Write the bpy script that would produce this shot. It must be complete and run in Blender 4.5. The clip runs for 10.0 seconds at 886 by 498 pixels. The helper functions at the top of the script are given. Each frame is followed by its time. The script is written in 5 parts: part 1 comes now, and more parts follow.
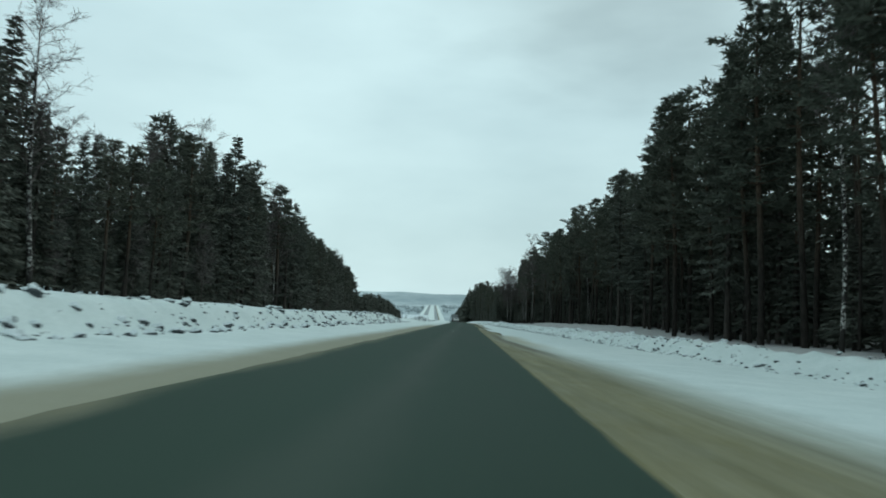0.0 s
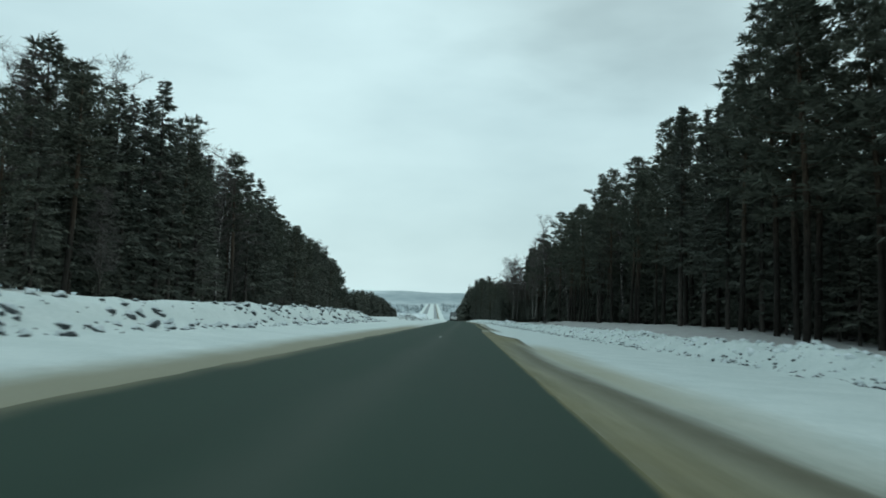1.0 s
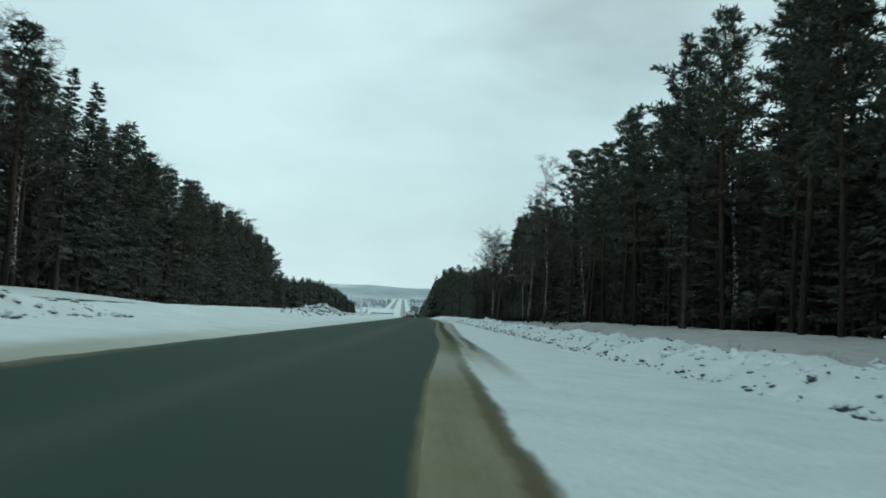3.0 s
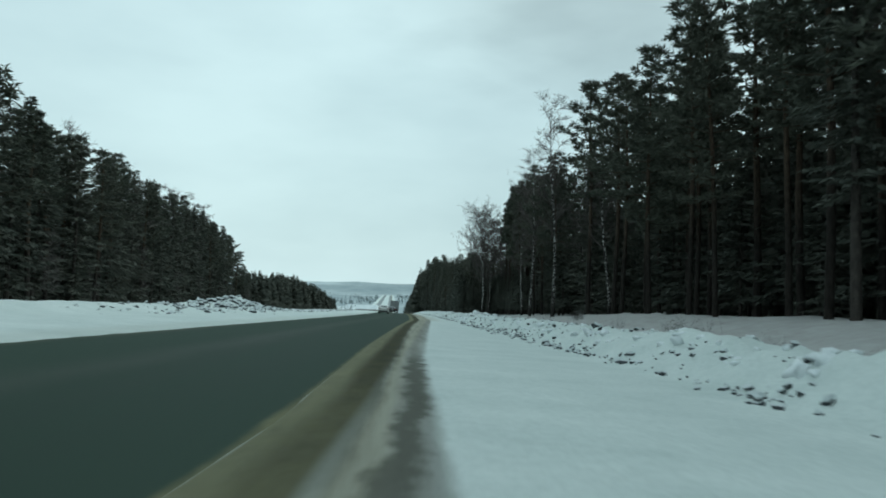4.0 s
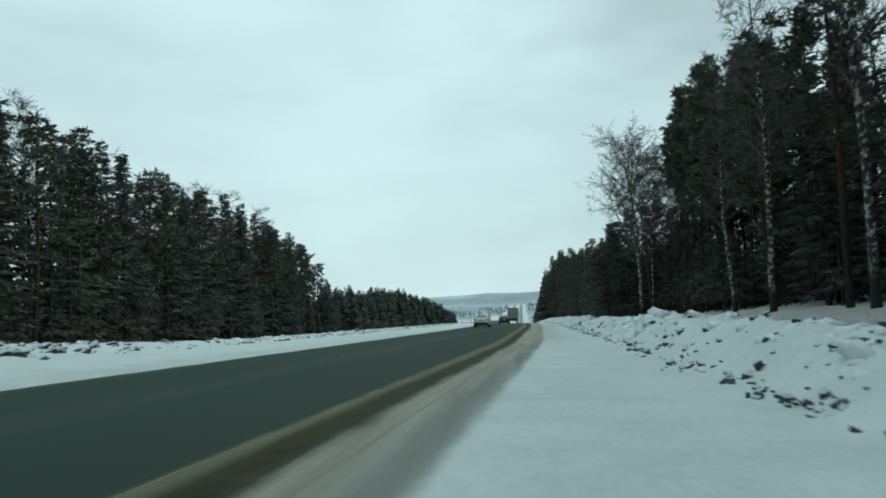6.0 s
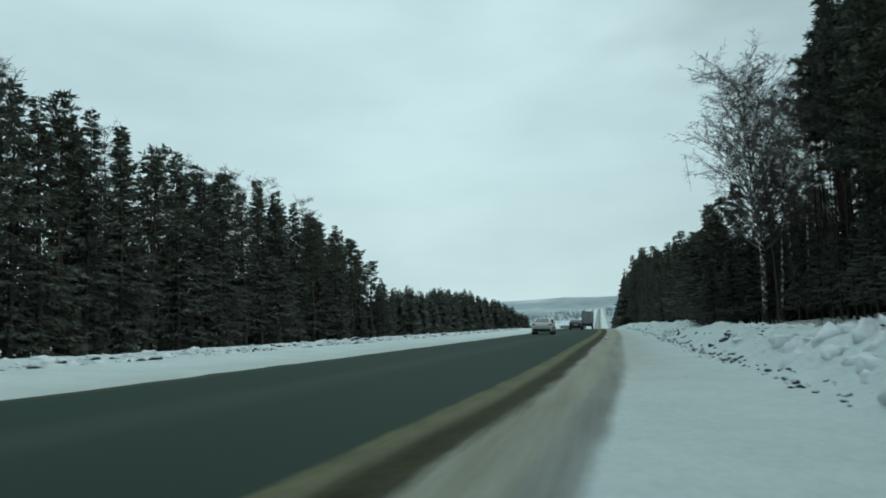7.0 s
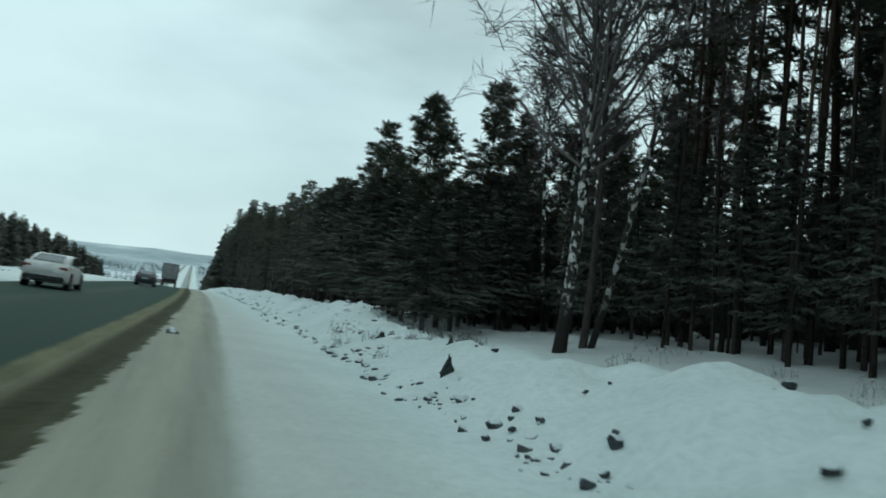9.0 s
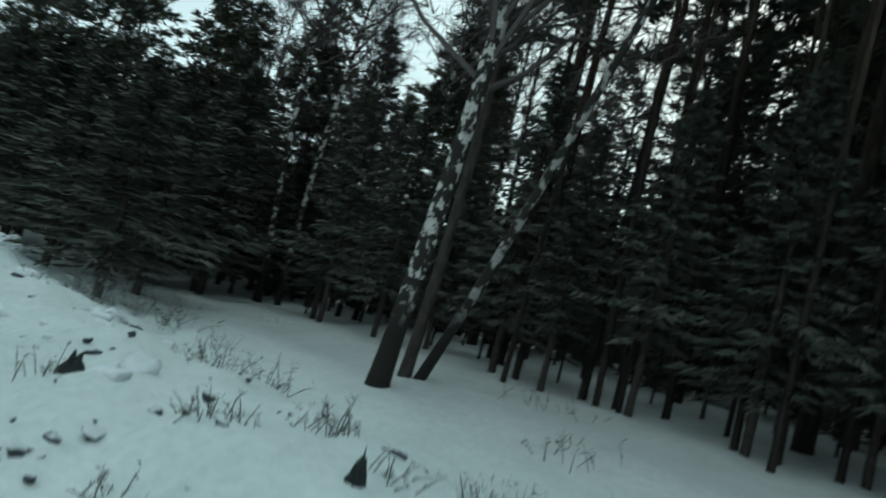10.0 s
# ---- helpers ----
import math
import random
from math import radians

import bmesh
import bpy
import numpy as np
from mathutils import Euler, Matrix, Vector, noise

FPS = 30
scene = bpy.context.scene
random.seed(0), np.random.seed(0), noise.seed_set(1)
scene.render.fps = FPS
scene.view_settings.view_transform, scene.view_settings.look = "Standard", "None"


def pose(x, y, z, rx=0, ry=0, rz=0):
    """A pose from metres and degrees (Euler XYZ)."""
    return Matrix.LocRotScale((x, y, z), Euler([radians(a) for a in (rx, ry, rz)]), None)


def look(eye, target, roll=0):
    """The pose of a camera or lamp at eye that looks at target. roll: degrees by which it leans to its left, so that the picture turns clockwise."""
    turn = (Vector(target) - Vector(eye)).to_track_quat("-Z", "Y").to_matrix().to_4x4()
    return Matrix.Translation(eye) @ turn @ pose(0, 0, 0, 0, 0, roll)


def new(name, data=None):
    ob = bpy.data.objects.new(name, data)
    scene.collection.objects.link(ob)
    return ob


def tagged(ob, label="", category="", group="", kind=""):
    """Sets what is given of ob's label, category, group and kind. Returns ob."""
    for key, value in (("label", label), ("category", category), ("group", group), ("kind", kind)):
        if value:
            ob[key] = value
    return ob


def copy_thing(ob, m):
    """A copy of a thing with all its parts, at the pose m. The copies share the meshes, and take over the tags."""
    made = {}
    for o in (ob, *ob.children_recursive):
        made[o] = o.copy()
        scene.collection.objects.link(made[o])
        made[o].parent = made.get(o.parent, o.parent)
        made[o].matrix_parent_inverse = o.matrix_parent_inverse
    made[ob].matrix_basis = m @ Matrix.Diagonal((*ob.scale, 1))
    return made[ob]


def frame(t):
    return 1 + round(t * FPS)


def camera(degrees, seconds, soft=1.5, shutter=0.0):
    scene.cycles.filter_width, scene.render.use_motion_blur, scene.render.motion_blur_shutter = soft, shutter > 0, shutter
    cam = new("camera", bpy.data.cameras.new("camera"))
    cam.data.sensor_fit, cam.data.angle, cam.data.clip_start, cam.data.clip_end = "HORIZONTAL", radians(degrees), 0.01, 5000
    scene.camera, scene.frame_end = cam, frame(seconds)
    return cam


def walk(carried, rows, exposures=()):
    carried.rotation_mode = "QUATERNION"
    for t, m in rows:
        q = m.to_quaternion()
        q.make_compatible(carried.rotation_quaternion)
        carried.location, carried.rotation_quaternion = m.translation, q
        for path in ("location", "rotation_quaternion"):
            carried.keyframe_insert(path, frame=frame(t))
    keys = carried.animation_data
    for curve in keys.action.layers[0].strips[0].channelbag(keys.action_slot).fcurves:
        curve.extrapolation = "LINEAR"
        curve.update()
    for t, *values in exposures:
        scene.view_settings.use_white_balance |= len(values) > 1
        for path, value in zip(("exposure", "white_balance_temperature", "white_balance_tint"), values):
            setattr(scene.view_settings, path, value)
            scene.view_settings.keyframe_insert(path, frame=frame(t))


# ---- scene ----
cam = camera(59.99, 10.0, soft=1.8, shutter=0.2)
PATH = [
    (0.0, (0.065, 0.001, 1.390), (0.124, 9.960, 2.287), 2.34),
    (0.5, (1.151, 16.629, 1.358), (1.201, 26.587, 2.271), 1.96),
    (1.0, (1.620, 33.207, 1.307), (1.680, 43.168, 2.190), 2.08),
    (1.5, (2.525, 49.263, 1.320), (2.617, 59.223, 2.208), 2.54),
    (2.0, (3.342, 64.425, 1.286), (3.603, 74.384, 2.148), 3.06),
    (2.5, (4.304, 78.956, 1.352), (4.712, 88.910, 2.221), 3.47),
    (4.0, (8.527, 120.111, 1.162), (9.141, 130.061, 1.954), 1.82),
    (4.5, (9.511, 132.909, 1.205), (9.987, 142.855, 2.122), -0.57),
    (5.0, (10.292, 145.134, 1.141), (10.398, 155.101, 1.944), 0.35),
    (5.5, (11.264, 157.161, 1.093), (10.784, 167.113, 1.952), -0.81),
    (7.0, (12.210, 186.871, 1.080), (10.208, 196.615, 2.108), -2.20),
    (7.5, (12.407, 195.873, 1.102), (10.114, 205.559, 2.066), 0.81),
    (8.0, (11.885, 204.444, 1.18), (11.064, 214.381, 1.947), 5.38),
    (8.5, (11.777, 212.698, 1.213), (13.087, 222.585, 1.945), 6.03),
    (9.0, (12.599, 220.123, 1.149), (15.609, 229.628, 1.899), 6.10),
    (9.5, (13.619, 225.403, 1.133), (18.324, 234.213, 1.628), 5.10),
    (9.7, (14.108, 227.752, 1.025), (19.598, 236.092, 1.515), 6.20),
    (9.8, (14.240, 228.660, 0.880), (20.100, 236.735, 1.580), 7.20),
    (9.9, (14.250, 229.750, 1.080), (20.740, 237.315, 1.895), 12.00),
    (10.0, (14.034, 230.201, 1.510), (21.044, 237.281, 2.390), 15.10),
]
walk(cam, [(t, look(eye, target, roll)) for t, eye, target, roll in PATH],
     exposures=((0, 0.08, 6150, -1), (5.7, 0.08, 6150, -1), (7.0, -0.05, 6150, -1), (7.6, -0.18, 6150, -1), (8.2, -0.2, 6150, -1), (8.9, 0.08, 6150, -1), (9.5, 0.16, 6150, -1), (10, 0.24, 6150, -1)))

# ---------------------------------------------------------------- world, sun, exposure
world = bpy.data.worlds.new("sky")
scene.world = world
world.use_nodes = True
wn, wl = world.node_tree.nodes, world.node_tree.links
wn.clear()
w_out = wn.new("ShaderNodeOutputWorld")
w_bg = wn.new("ShaderNodeBackground")
w_sky = wn.new("ShaderNodeTexSky")
w_sky.sky_type, w_sky.sun_disc = "NISHITA", False
SUN_UP, SUN_ROUND = radians(34), radians(65)
w_sky.sun_elevation, w_sky.sun_rotation = SUN_UP, SUN_ROUND
w_sky.air_density, w_sky.dust_density = 1.6, 3.0
w_dim = wn.new("ShaderNodeVectorMath")
w_dim.operation = "SCALE"
w_dim.inputs["Scale"].default_value = 0.08
w_tc = wn.new("ShaderNodeTexCoord")
w_map = wn.new("ShaderNodeMapping")
w_map.inputs["Scale"].default_value = (1.2, 1.2, 3.2)
w_map.inputs["Location"].default_value = (0.62, 0.1, 0.3)
w_noise = wn.new("ShaderNodeTexNoise")
w_noise.inputs["Scale"].default_value = 1.7
w_noise.inputs["Detail"].default_value = 5.0
w_noise.inputs["Roughness"].default_value = 0.48
w_ramp = wn.new("ShaderNodeValToRGB")
w_ramp.color_ramp.elements[0].position, w_ramp.color_ramp.elements[0].color = 0.33, (0.56, 0.69, 0.735, 1)
w_ramp.color_ramp.elements[1].position, w_ramp.color_ramp.elements[1].color = 0.62, (0.74, 0.885, 0.92, 1)
w_mix = wn.new("ShaderNodeMix")
w_mix.data_type = "RGBA"
w_mix.inputs["Factor"].default_value = 0.86
wl.new(w_sky.outputs["Color"], w_dim.inputs[0])
wl.new(w_tc.outputs["Generated"], w_map.inputs["Vector"])
wl.new(w_map.outputs["Vector"], w_noise.inputs["Vector"])
wl.new(w_noise.outputs["Fac"], w_ramp.inputs["Fac"])
wl.new(w_dim.outputs["Vector"], w_mix.inputs["A"])
wl.new(w_ramp.outputs["Color"], w_mix.inputs["B"])
wl.new(w_mix.outputs["Result"], w_bg.inputs["Color"])
wl.new(w_bg.outputs["Background"], w_out.inputs["Surface"])
w_bg.inputs["Strength"].default_value = 1.0
# a grey bank of cloud high over the road
w_off = wn.new("ShaderNodeVectorMath")
w_off.operation = "SUBTRACT"
w_off.inputs[1].default_value = (0.17, 0.86, 0.42)
w_sc = wn.new("ShaderNodeVectorMath")
w_sc.operation = "MULTIPLY"
w_sc.inputs[1].default_value = (1.5, 1.0, 3.6)
w_len = wn.new("ShaderNodeVectorMath")
w_len.operation = "LENGTH"
w_far = wn.new("ShaderNodeMath")
w_far.operation = "MULTIPLY_ADD"
w_far.inputs[1].default_value = 0.9
w_rng = wn.new("ShaderNodeMapRange")
w_rng.interpolation_type = "SMOOTHSTEP"
w_rng.inputs["From Min"].default_value, w_rng.inputs["From Max"].default_value = 0.55, 1.0
w_rng.inputs["To Min"].default_value, w_rng.inputs["To Max"].default_value = 0.66, 1.0
w_dark = wn.new("ShaderNodeVectorMath")
w_dark.operation = "SCALE"
wl.new(w_tc.outputs["Generated"], w_off.inputs[0])
wl.new(w_off.outputs["Vector"], w_sc.inputs[0])
wl.new(w_sc.outputs["Vector"], w_len.inputs[0])
wl.new(w_noise.outputs["Fac"], w_far.inputs[0])
wl.new(w_len.outputs["Value"], w_far.inputs[2])
wl.new(w_far.outputs[0], w_rng.inputs["Value"])
wl.new(w_ramp.outputs["Color"], w_dark.inputs[0])
wl.new(w_rng.outputs["Result"], w_dark.inputs["Scale"])
wl.new(w_dark.outputs["Vector"], w_mix.inputs["B"])

sun_data = bpy.data.lights.new("sun", "SUN")
sun_data.energy, sun_data.angle, sun_data.color = 0.4, radians(25), (1.0, 0.97, 0.92)
sun = new("sun", sun_data)
sun.matrix_world = look((0, 0, 0), (-math.sin(SUN_ROUND) * math.cos(SUN_UP), -math.cos(SUN_ROUND) * math.cos(SUN_UP), -math.sin(SUN_UP)))


# ---------------------------------------------------------------- materials
def material(name, rough=0.8, metal=0.0, spec=0.3):
    m = bpy.data.materials.new(name)
    m.use_nodes = True
    b = m.node_tree.nodes["Principled BSDF"]
    b.inputs["Roughness"].default_value = rough
    b.inputs["Metallic"].default_value = metal
    b.inputs["Specular IOR Level"].default_value = spec
    return m, m.node_tree.nodes, m.node_tree.links, b


def noise_node(n, l, scale, detail=4.0, rough=0.55, coords=None, stretch=(1, 1, 1)):
    if coords is None:
        coords = n.new("ShaderNodeTexCoord").outputs["Object"]
    mp = n.new("ShaderNodeMapping")
    mp.inputs["Scale"].default_value = stretch
    l.new(coords, mp.inputs["Vector"])
    t = n.new("ShaderNodeTexNoise")
    t.inputs["Scale"].default_value = scale
    t.inputs["Detail"].default_value = detail
    t.inputs["Roughness"].default_value = rough
    l.new(mp.outputs["Vector"], t.inputs["Vector"])
    return t.outputs["Fac"]


def ramp(n, l, fac, stops):
    r = n.new("ShaderNodeValToRGB")
    e = r.color_ramp.elements
    while len(e) < len(stops):
        e.new(0.5)
    for k, (p, c) in zip(e, stops):
        k.position, k.color = p, (*c, 1)
    l.new(fac, r.inputs["Fac"])
    return r.outputs["Color"]


def mix(n, l, fac, a, b):
    x = n.new("ShaderNodeMix")
    x.data_type = "RGBA"
    for s, v in (("Factor", fac), ("A", a), ("B", b)):
        if isinstance(v, bpy.types.NodeSocket):
            l.new(v, x.inputs[s])
        elif s == "Factor":
            x.inputs[s].default_value = v
        else:
            x.inputs[s].default_value = (*v, 1)
    return x.outputs["Result"]


def maths(n, l, op, a, b=0.0, c=0.0, clamp=False):
    x = n.new("ShaderNodeMath")
    x.operation, x.use_clamp = op, clamp
    for i, v in enumerate((a, b, c)):
        if isinstance(v, bpy.types.NodeSocket):
            l.new(v, x.inputs[i])
        else:
            x.inputs[i].default_value = v
    return x.outputs[0]


def bump(n, l, b, height, strength=0.4, dist=0.05):
    k = n.new("ShaderNodeBump")
    k.inputs["Strength"].default_value, k.inputs["Distance"].default_value = strength, dist
    l.new(height, k.inputs["Height"])
    l.new(k.outputs["Normal"], b.inputs["Normal"])


def band(n, l, d, lo, hi, soft):
    """1 between lo and hi of d, falling to 0 over soft."""
    up = n.new("ShaderNodeMapRange")
    up.interpolation_type = "SMOOTHSTEP"
    l.new(d, up.inputs["Value"])
    up.inputs["From Min"].default_value, up.inputs["From Max"].default_value = lo - soft, lo + soft
    dn = n.new("ShaderNodeMapRange")
    dn.interpolation_type = "SMOOTHSTEP"
    l.new(d, dn.inputs["Value"])
    dn.inputs["From Min"].default_value, dn.inputs["From Max"].default_value = hi - soft, hi + soft
    return maths(n, l, "SUBTRACT", up.outputs[0], dn.outputs[0], clamp=True)


def ramp_up(n, l, v, a, b, lo=0.0, hi=1.0):
    """A soft step of v from lo at a to hi at b."""
    k = n.new("ShaderNodeMapRange")
    k.interpolation_type = "SMOOTHSTEP"
    l.new(v, k.inputs["Value"])
    for key, x in (("From Min", a), ("From Max", b), ("To Min", lo), ("To Max", hi)):
        k.inputs[key].default_value = x
    return k.outputs[0]


def edge_layers(n, l, col, geo):
    """Sand, slush, mud and wheel tracks along the edge of the asphalt. 'edge', 'sand', 'dirt' and 'track' hold the metres
    from the asphalt's edge, the outer limit of the sand, the middle of the muddy strip and that of the wheel track."""
    at = {}
    for key in ("along", "edge", "sand", "dirt", "track"):
        k = n.new("ShaderNodeAttribute")
        k.attribute_name = key
        at[key] = k.outputs["Fac"]

    def when(a, b, lo=0.0, hi=1.0):
        return ramp_up(n, l, at["along"], a, b, lo, hi)

    def times(*fs):
        out = fs[0]
        for f in fs[1:]:
            out = maths(n, l, "MULTIPLY", out, f)
        return out

    def rough(v, *pairs):
        for f, k in pairs:
            v = maths(n, l, "ADD", v, maths(n, l, "MULTIPLY_ADD", f, k, -k / 2))
        return v

    streak = noise_node(n, l, 2.4, 5, 0.6, geo, (1, 0.05, 1))
    spot = noise_node(n, l, 1.5, 6, 0.68, geo, (1, 0.35, 1))
    fleck = noise_node(n, l, 1.1, 5, 0.7, geo)
    early, late = when(106, 124, 1.0, 0.0), when(106, 124)
    from_edge = ramp_up(n, l, rough(at["edge"], (spot, 0.16)), -0.08, 0.07)
    # sand thrown out over the snow at the start of the road, at first fading outwards, then with a sharp limit
    soft = ramp_up(n, l, rough(at["sand"], (streak, 0.9), (spot, 0.5)), -2.0, 1.6, 1.0, 0.0)
    hard = ramp_up(n, l, rough(at["sand"], (spot, 0.35)), -0.14, 0.06, 1.0, 0.0)
    limit = mix(n, l, when(60, 84), soft, hard)
    sand = times(from_edge, limit, early, maths(n, l, "MULTIPLY_ADD", spot, 0.2, 0.86))
    col = mix(n, l, sand, col, ramp(n, l, streak, [(0.3, (0.132, 0.12, 0.064)), (0.7, (0.205, 0.187, 0.105))]))
    stain = times(ramp_up(n, l, rough(at["sand"], (streak, 0.8)), -0.6, 0.2), ramp_up(n, l, rough(at["sand"], (streak, 1.2)), 0.2, 2.2, 1.0, 0.0), when(36, 54), when(66, 80, 1.0, 0.0))
    col = mix(n, l, maths(n, l, "MULTIPLY", stain, 0.7), col, (0.36, 0.335, 0.235))
    swath = times(band(n, l, rough(at["sand"], (streak, 0.5)), -1.1, -0.45, 0.35), when(28, 40), when(64, 82, 1.0, 0.0))
    rim = times(band(n, l, rough(at["sand"], (spot, 0.4)), -0.3, 0.0, 0.08), when(66, 84), early)
    col = mix(n, l, maths(n, l, "MULTIPLY_ADD", rim, 0.75, times(swath, maths(n, l, "MULTIPLY_ADD", spot, 0.4, 0.5))), col, (0.07, 0.059, 0.031))
    # pale slush beside the asphalt
    slush = times(from_edge, ramp_up(n, l, at["dirt"], 0.1, 0.35, 1.0, 0.0), late)
    col = mix(n, l, maths(n, l, "MULTIPLY", slush, 0.98), col, ramp(n, l, spot, [(0.3, (0.105, 0.101, 0.056)), (0.7, (0.18, 0.173, 0.1))]))
    # trodden sand and snow beyond the mud, then the grey track of wheels
    pale = times(ramp_up(n, l, at["dirt"], 0.1, 0.4), ramp_up(n, l, rough(at["track"], (streak, 0.3)), -0.05, 0.3, 1.0, 0.0), late)
    col = mix(n, l, maths(n, l, "MULTIPLY", pale, 0.88), col, ramp(n, l, streak, [(0.3, (0.2, 0.187, 0.132)), (0.7, (0.34, 0.324, 0.25))]))
    track = times(band(n, l, rough(at["track"], (spot, 0.25)), -0.24, 0.24, 0.12), late)
    col = mix(n, l, maths(n, l, "MULTIPLY", track, 0.78), col, ramp(n, l, streak, [(0.3, (0.165, 0.17, 0.155)), (0.7, (0.28, 0.286, 0.268))]))
    thin = times(band(n, l, rough(at["track"], (streak, 0.1)), -0.62, -0.55, 0.04), when(128, 140), when(182, 196, 1.0, 0.0))
    col = mix(n, l, maths(n, l, "MULTIPLY", thin, 0.5), col, (0.2, 0.195, 0.17))
    # the muddy strip, torn along its outer side further on
    u = rough(at["dirt"], (streak, 0.3), (spot, 0.26))
    inner = ramp_up(n, l, u, -0.42, -0.1)
    smooth = ramp_up(n, l, u, 0.22, 0.5, 1.0, 0.0)
    torn = ramp_up(n, l, rough(at["dirt"], (fleck, 0.8)), 0.34, 0.42, 1.0, 0.0)
    outer = mix(n, l, when(206, 214), smooth, torn)
    mud = times(inner, outer, when(112, 140, 0.0, 0.95))
    col = mix(n, l, mud, col, ramp(n, l, spot, [(0.3, (0.016, 0.0155, 0.0045)), (0.7, (0.044, 0.042, 0.0115))]))
    # clumps of dark slush torn out beside the strip
    clump = times(band(n, l, rough(at["dirt"], (fleck, 0.7), (spot, 0.4)), 0.62, 0.95, 0.1), band(n, l, at["along"], 123.0, 140.0, 3.0))
    col = mix(n, l, maths(n, l, "MULTIPLY", clump, 0.8), col, (0.06, 0.06, 0.045))
    # tinted shoulder where the wheels ran off the road
    tint = times(ramp_up(n, l, u, 0.3, 1.0), ramp_up(n, l, rough(at["track"], (streak, 1.6)), 0.3, 2.4, 1.0, 0.0), when(194, 212), maths(n, l, "MULTIPLY_ADD", streak, 0.6, 0.25))
    return mix(n, l, maths(n, l, "MULTIPLY", tint, 0.8), col, (0.38, 0.36, 0.28))


def make_snow():
    """Ploughed snow with road dirt; the attributes 'across' and 'along' hold the metres from the edge of the asphalt and down the road."""
    m, n, l, b = material("roadside_snow", 0.78, 0, 0.1)
    at = n.new("ShaderNodeAttribute")
    at.attribute_name = "across"
    geo = n.new("ShaderNodeNewGeometry").outputs["Position"]
    wob = noise_node(n, l, 0.35, 3, 0.6, geo, (1, 0.25, 1))
    fine = noise_node(n, l, 2.2, 6, 0.65, geo, (1, 0.3, 1))
    d = maths(n, l, "ADD", at.outputs["Fac"], maths(n, l, "MULTIPLY_ADD", wob, 0.7, -0.35))
    d = maths(n, l, "ADD", d, maths(n, l, "MULTIPLY_ADD", fine, 0.5, -0.25))
    base = ramp(n, l, noise_node(n, l, 0.6, 5, 0.6, geo), [(0.3, (0.575, 0.632, 0.618)), (0.7, (0.685, 0.733, 0.717))])
    grit = ramp(n, l, noise_node(n, l, 9, 5, 0.7, geo), [(0.35, (0.62, 0.66, 0.66)), (0.6, (1, 1, 1))])
    mult = n.new("ShaderNodeMix")
    mult.data_type, mult.blend_type = "RGBA", "MULTIPLY"
    mult.inputs["Factor"].default_value = 0.35
    l.new(base, mult.inputs["A"])
    l.new(grit, mult.inputs["B"])
    col = mult.outputs["Result"]
    # shade under the trees painted into the snow, strewn unevenly by noise
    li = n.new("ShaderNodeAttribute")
    li.attribute_name = "floor_shade"
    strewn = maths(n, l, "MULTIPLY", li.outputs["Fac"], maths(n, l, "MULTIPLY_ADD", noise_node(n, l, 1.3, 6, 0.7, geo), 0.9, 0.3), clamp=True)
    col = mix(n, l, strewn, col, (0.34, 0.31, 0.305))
    # sand and road dirt on both edges
    al = n.new("ShaderNodeAttribute")
    al.attribute_name = "along"
    col = mix(n, l, maths(n, l, "MULTIPLY", band(n, l, d, -7.35, -5.0, 0.75), ramp_up(n, l, al.outputs["Fac"], 92, 130, 0.92, 0.16)), col, (0.25, 0.235, 0.165))
    col = edge_layers(n, l, col, geo)
    # the carriageway beyond the median and its slush
    col = mix(n, l, maths(n, l, "MULTIPLY", band(n, l, d, -29.0, -27.6, 0.5), 0.6), col, (0.36, 0.33, 0.25))
    l.new(col, b.inputs["Base Color"])
    h = maths(n, l, "ADD", maths(n, l, "MULTIPLY", noise_node(n, l, 5, 6, 0.65, geo), 0.6), maths(n, l, "MULTIPLY", noise_node(n, l, 1.1, 4, 0.55, geo), 1.2))
    bump(n, l, b, h, 0.55, 0.09)
    return m


def make_asphalt():
    m, n, l, b = material("wet_asphalt", 0.7, 0, 0.06)
    at = n.new("ShaderNodeAttribute")
    at.attribute_name = "across"
    geo = n.new("ShaderNodeNewGeometry").outputs["Position"]
    big = noise_node(n, l, 0.5, 4, 0.6, geo, (1, 0.05, 1))
    col = ramp(n, l, big, [(0.25, (0.022, 0.038, 0.028)), (0.5, (0.031, 0.052, 0.039)), (0.8, (0.042, 0.066, 0.051))])
    grain = noise_node(n, l, 60, 3, 0.7, geo)
    col = mix(n, l, maths(n, l, "MULTIPLY", grain, 0.35), col, (0.042, 0.06, 0.046))
    d = maths(n, l, "ADD", at.outputs["Fac"], maths(n, l, "MULTIPLY_ADD", noise_node(n, l, 0.7, 5, 0.6, geo, (1, 0.2, 1)), 1.1, -0.55))
    al = n.new("ShaderNodeAttribute")
    al.attribute_name = "along"
    col = mix(n, l, maths(n, l, "MULTIPLY", band(n, l, d, -12, -6.0, 0.4), ramp_up(n, l, al.outputs["Fac"], 92, 130, 0.9, 0.3)), col, (0.2, 0.185, 0.13))
    col = edge_layers(n, l, col, geo)
    mid = band(n, l, d, -3.5, -2.7, 0.5)
    col = mix(n, l, maths(n, l, "MULTIPLY", mid, 0.25), col, (0.1, 0.105, 0.092))
    l.new(col, b.inputs["Base Color"])
    l.new(maths(n, l, "MULTIPLY_ADD", big, 0.3, 0.6), b.inputs["Roughness"])
    bump(n, l, b, grain, 0.25, 0.01)
    return m


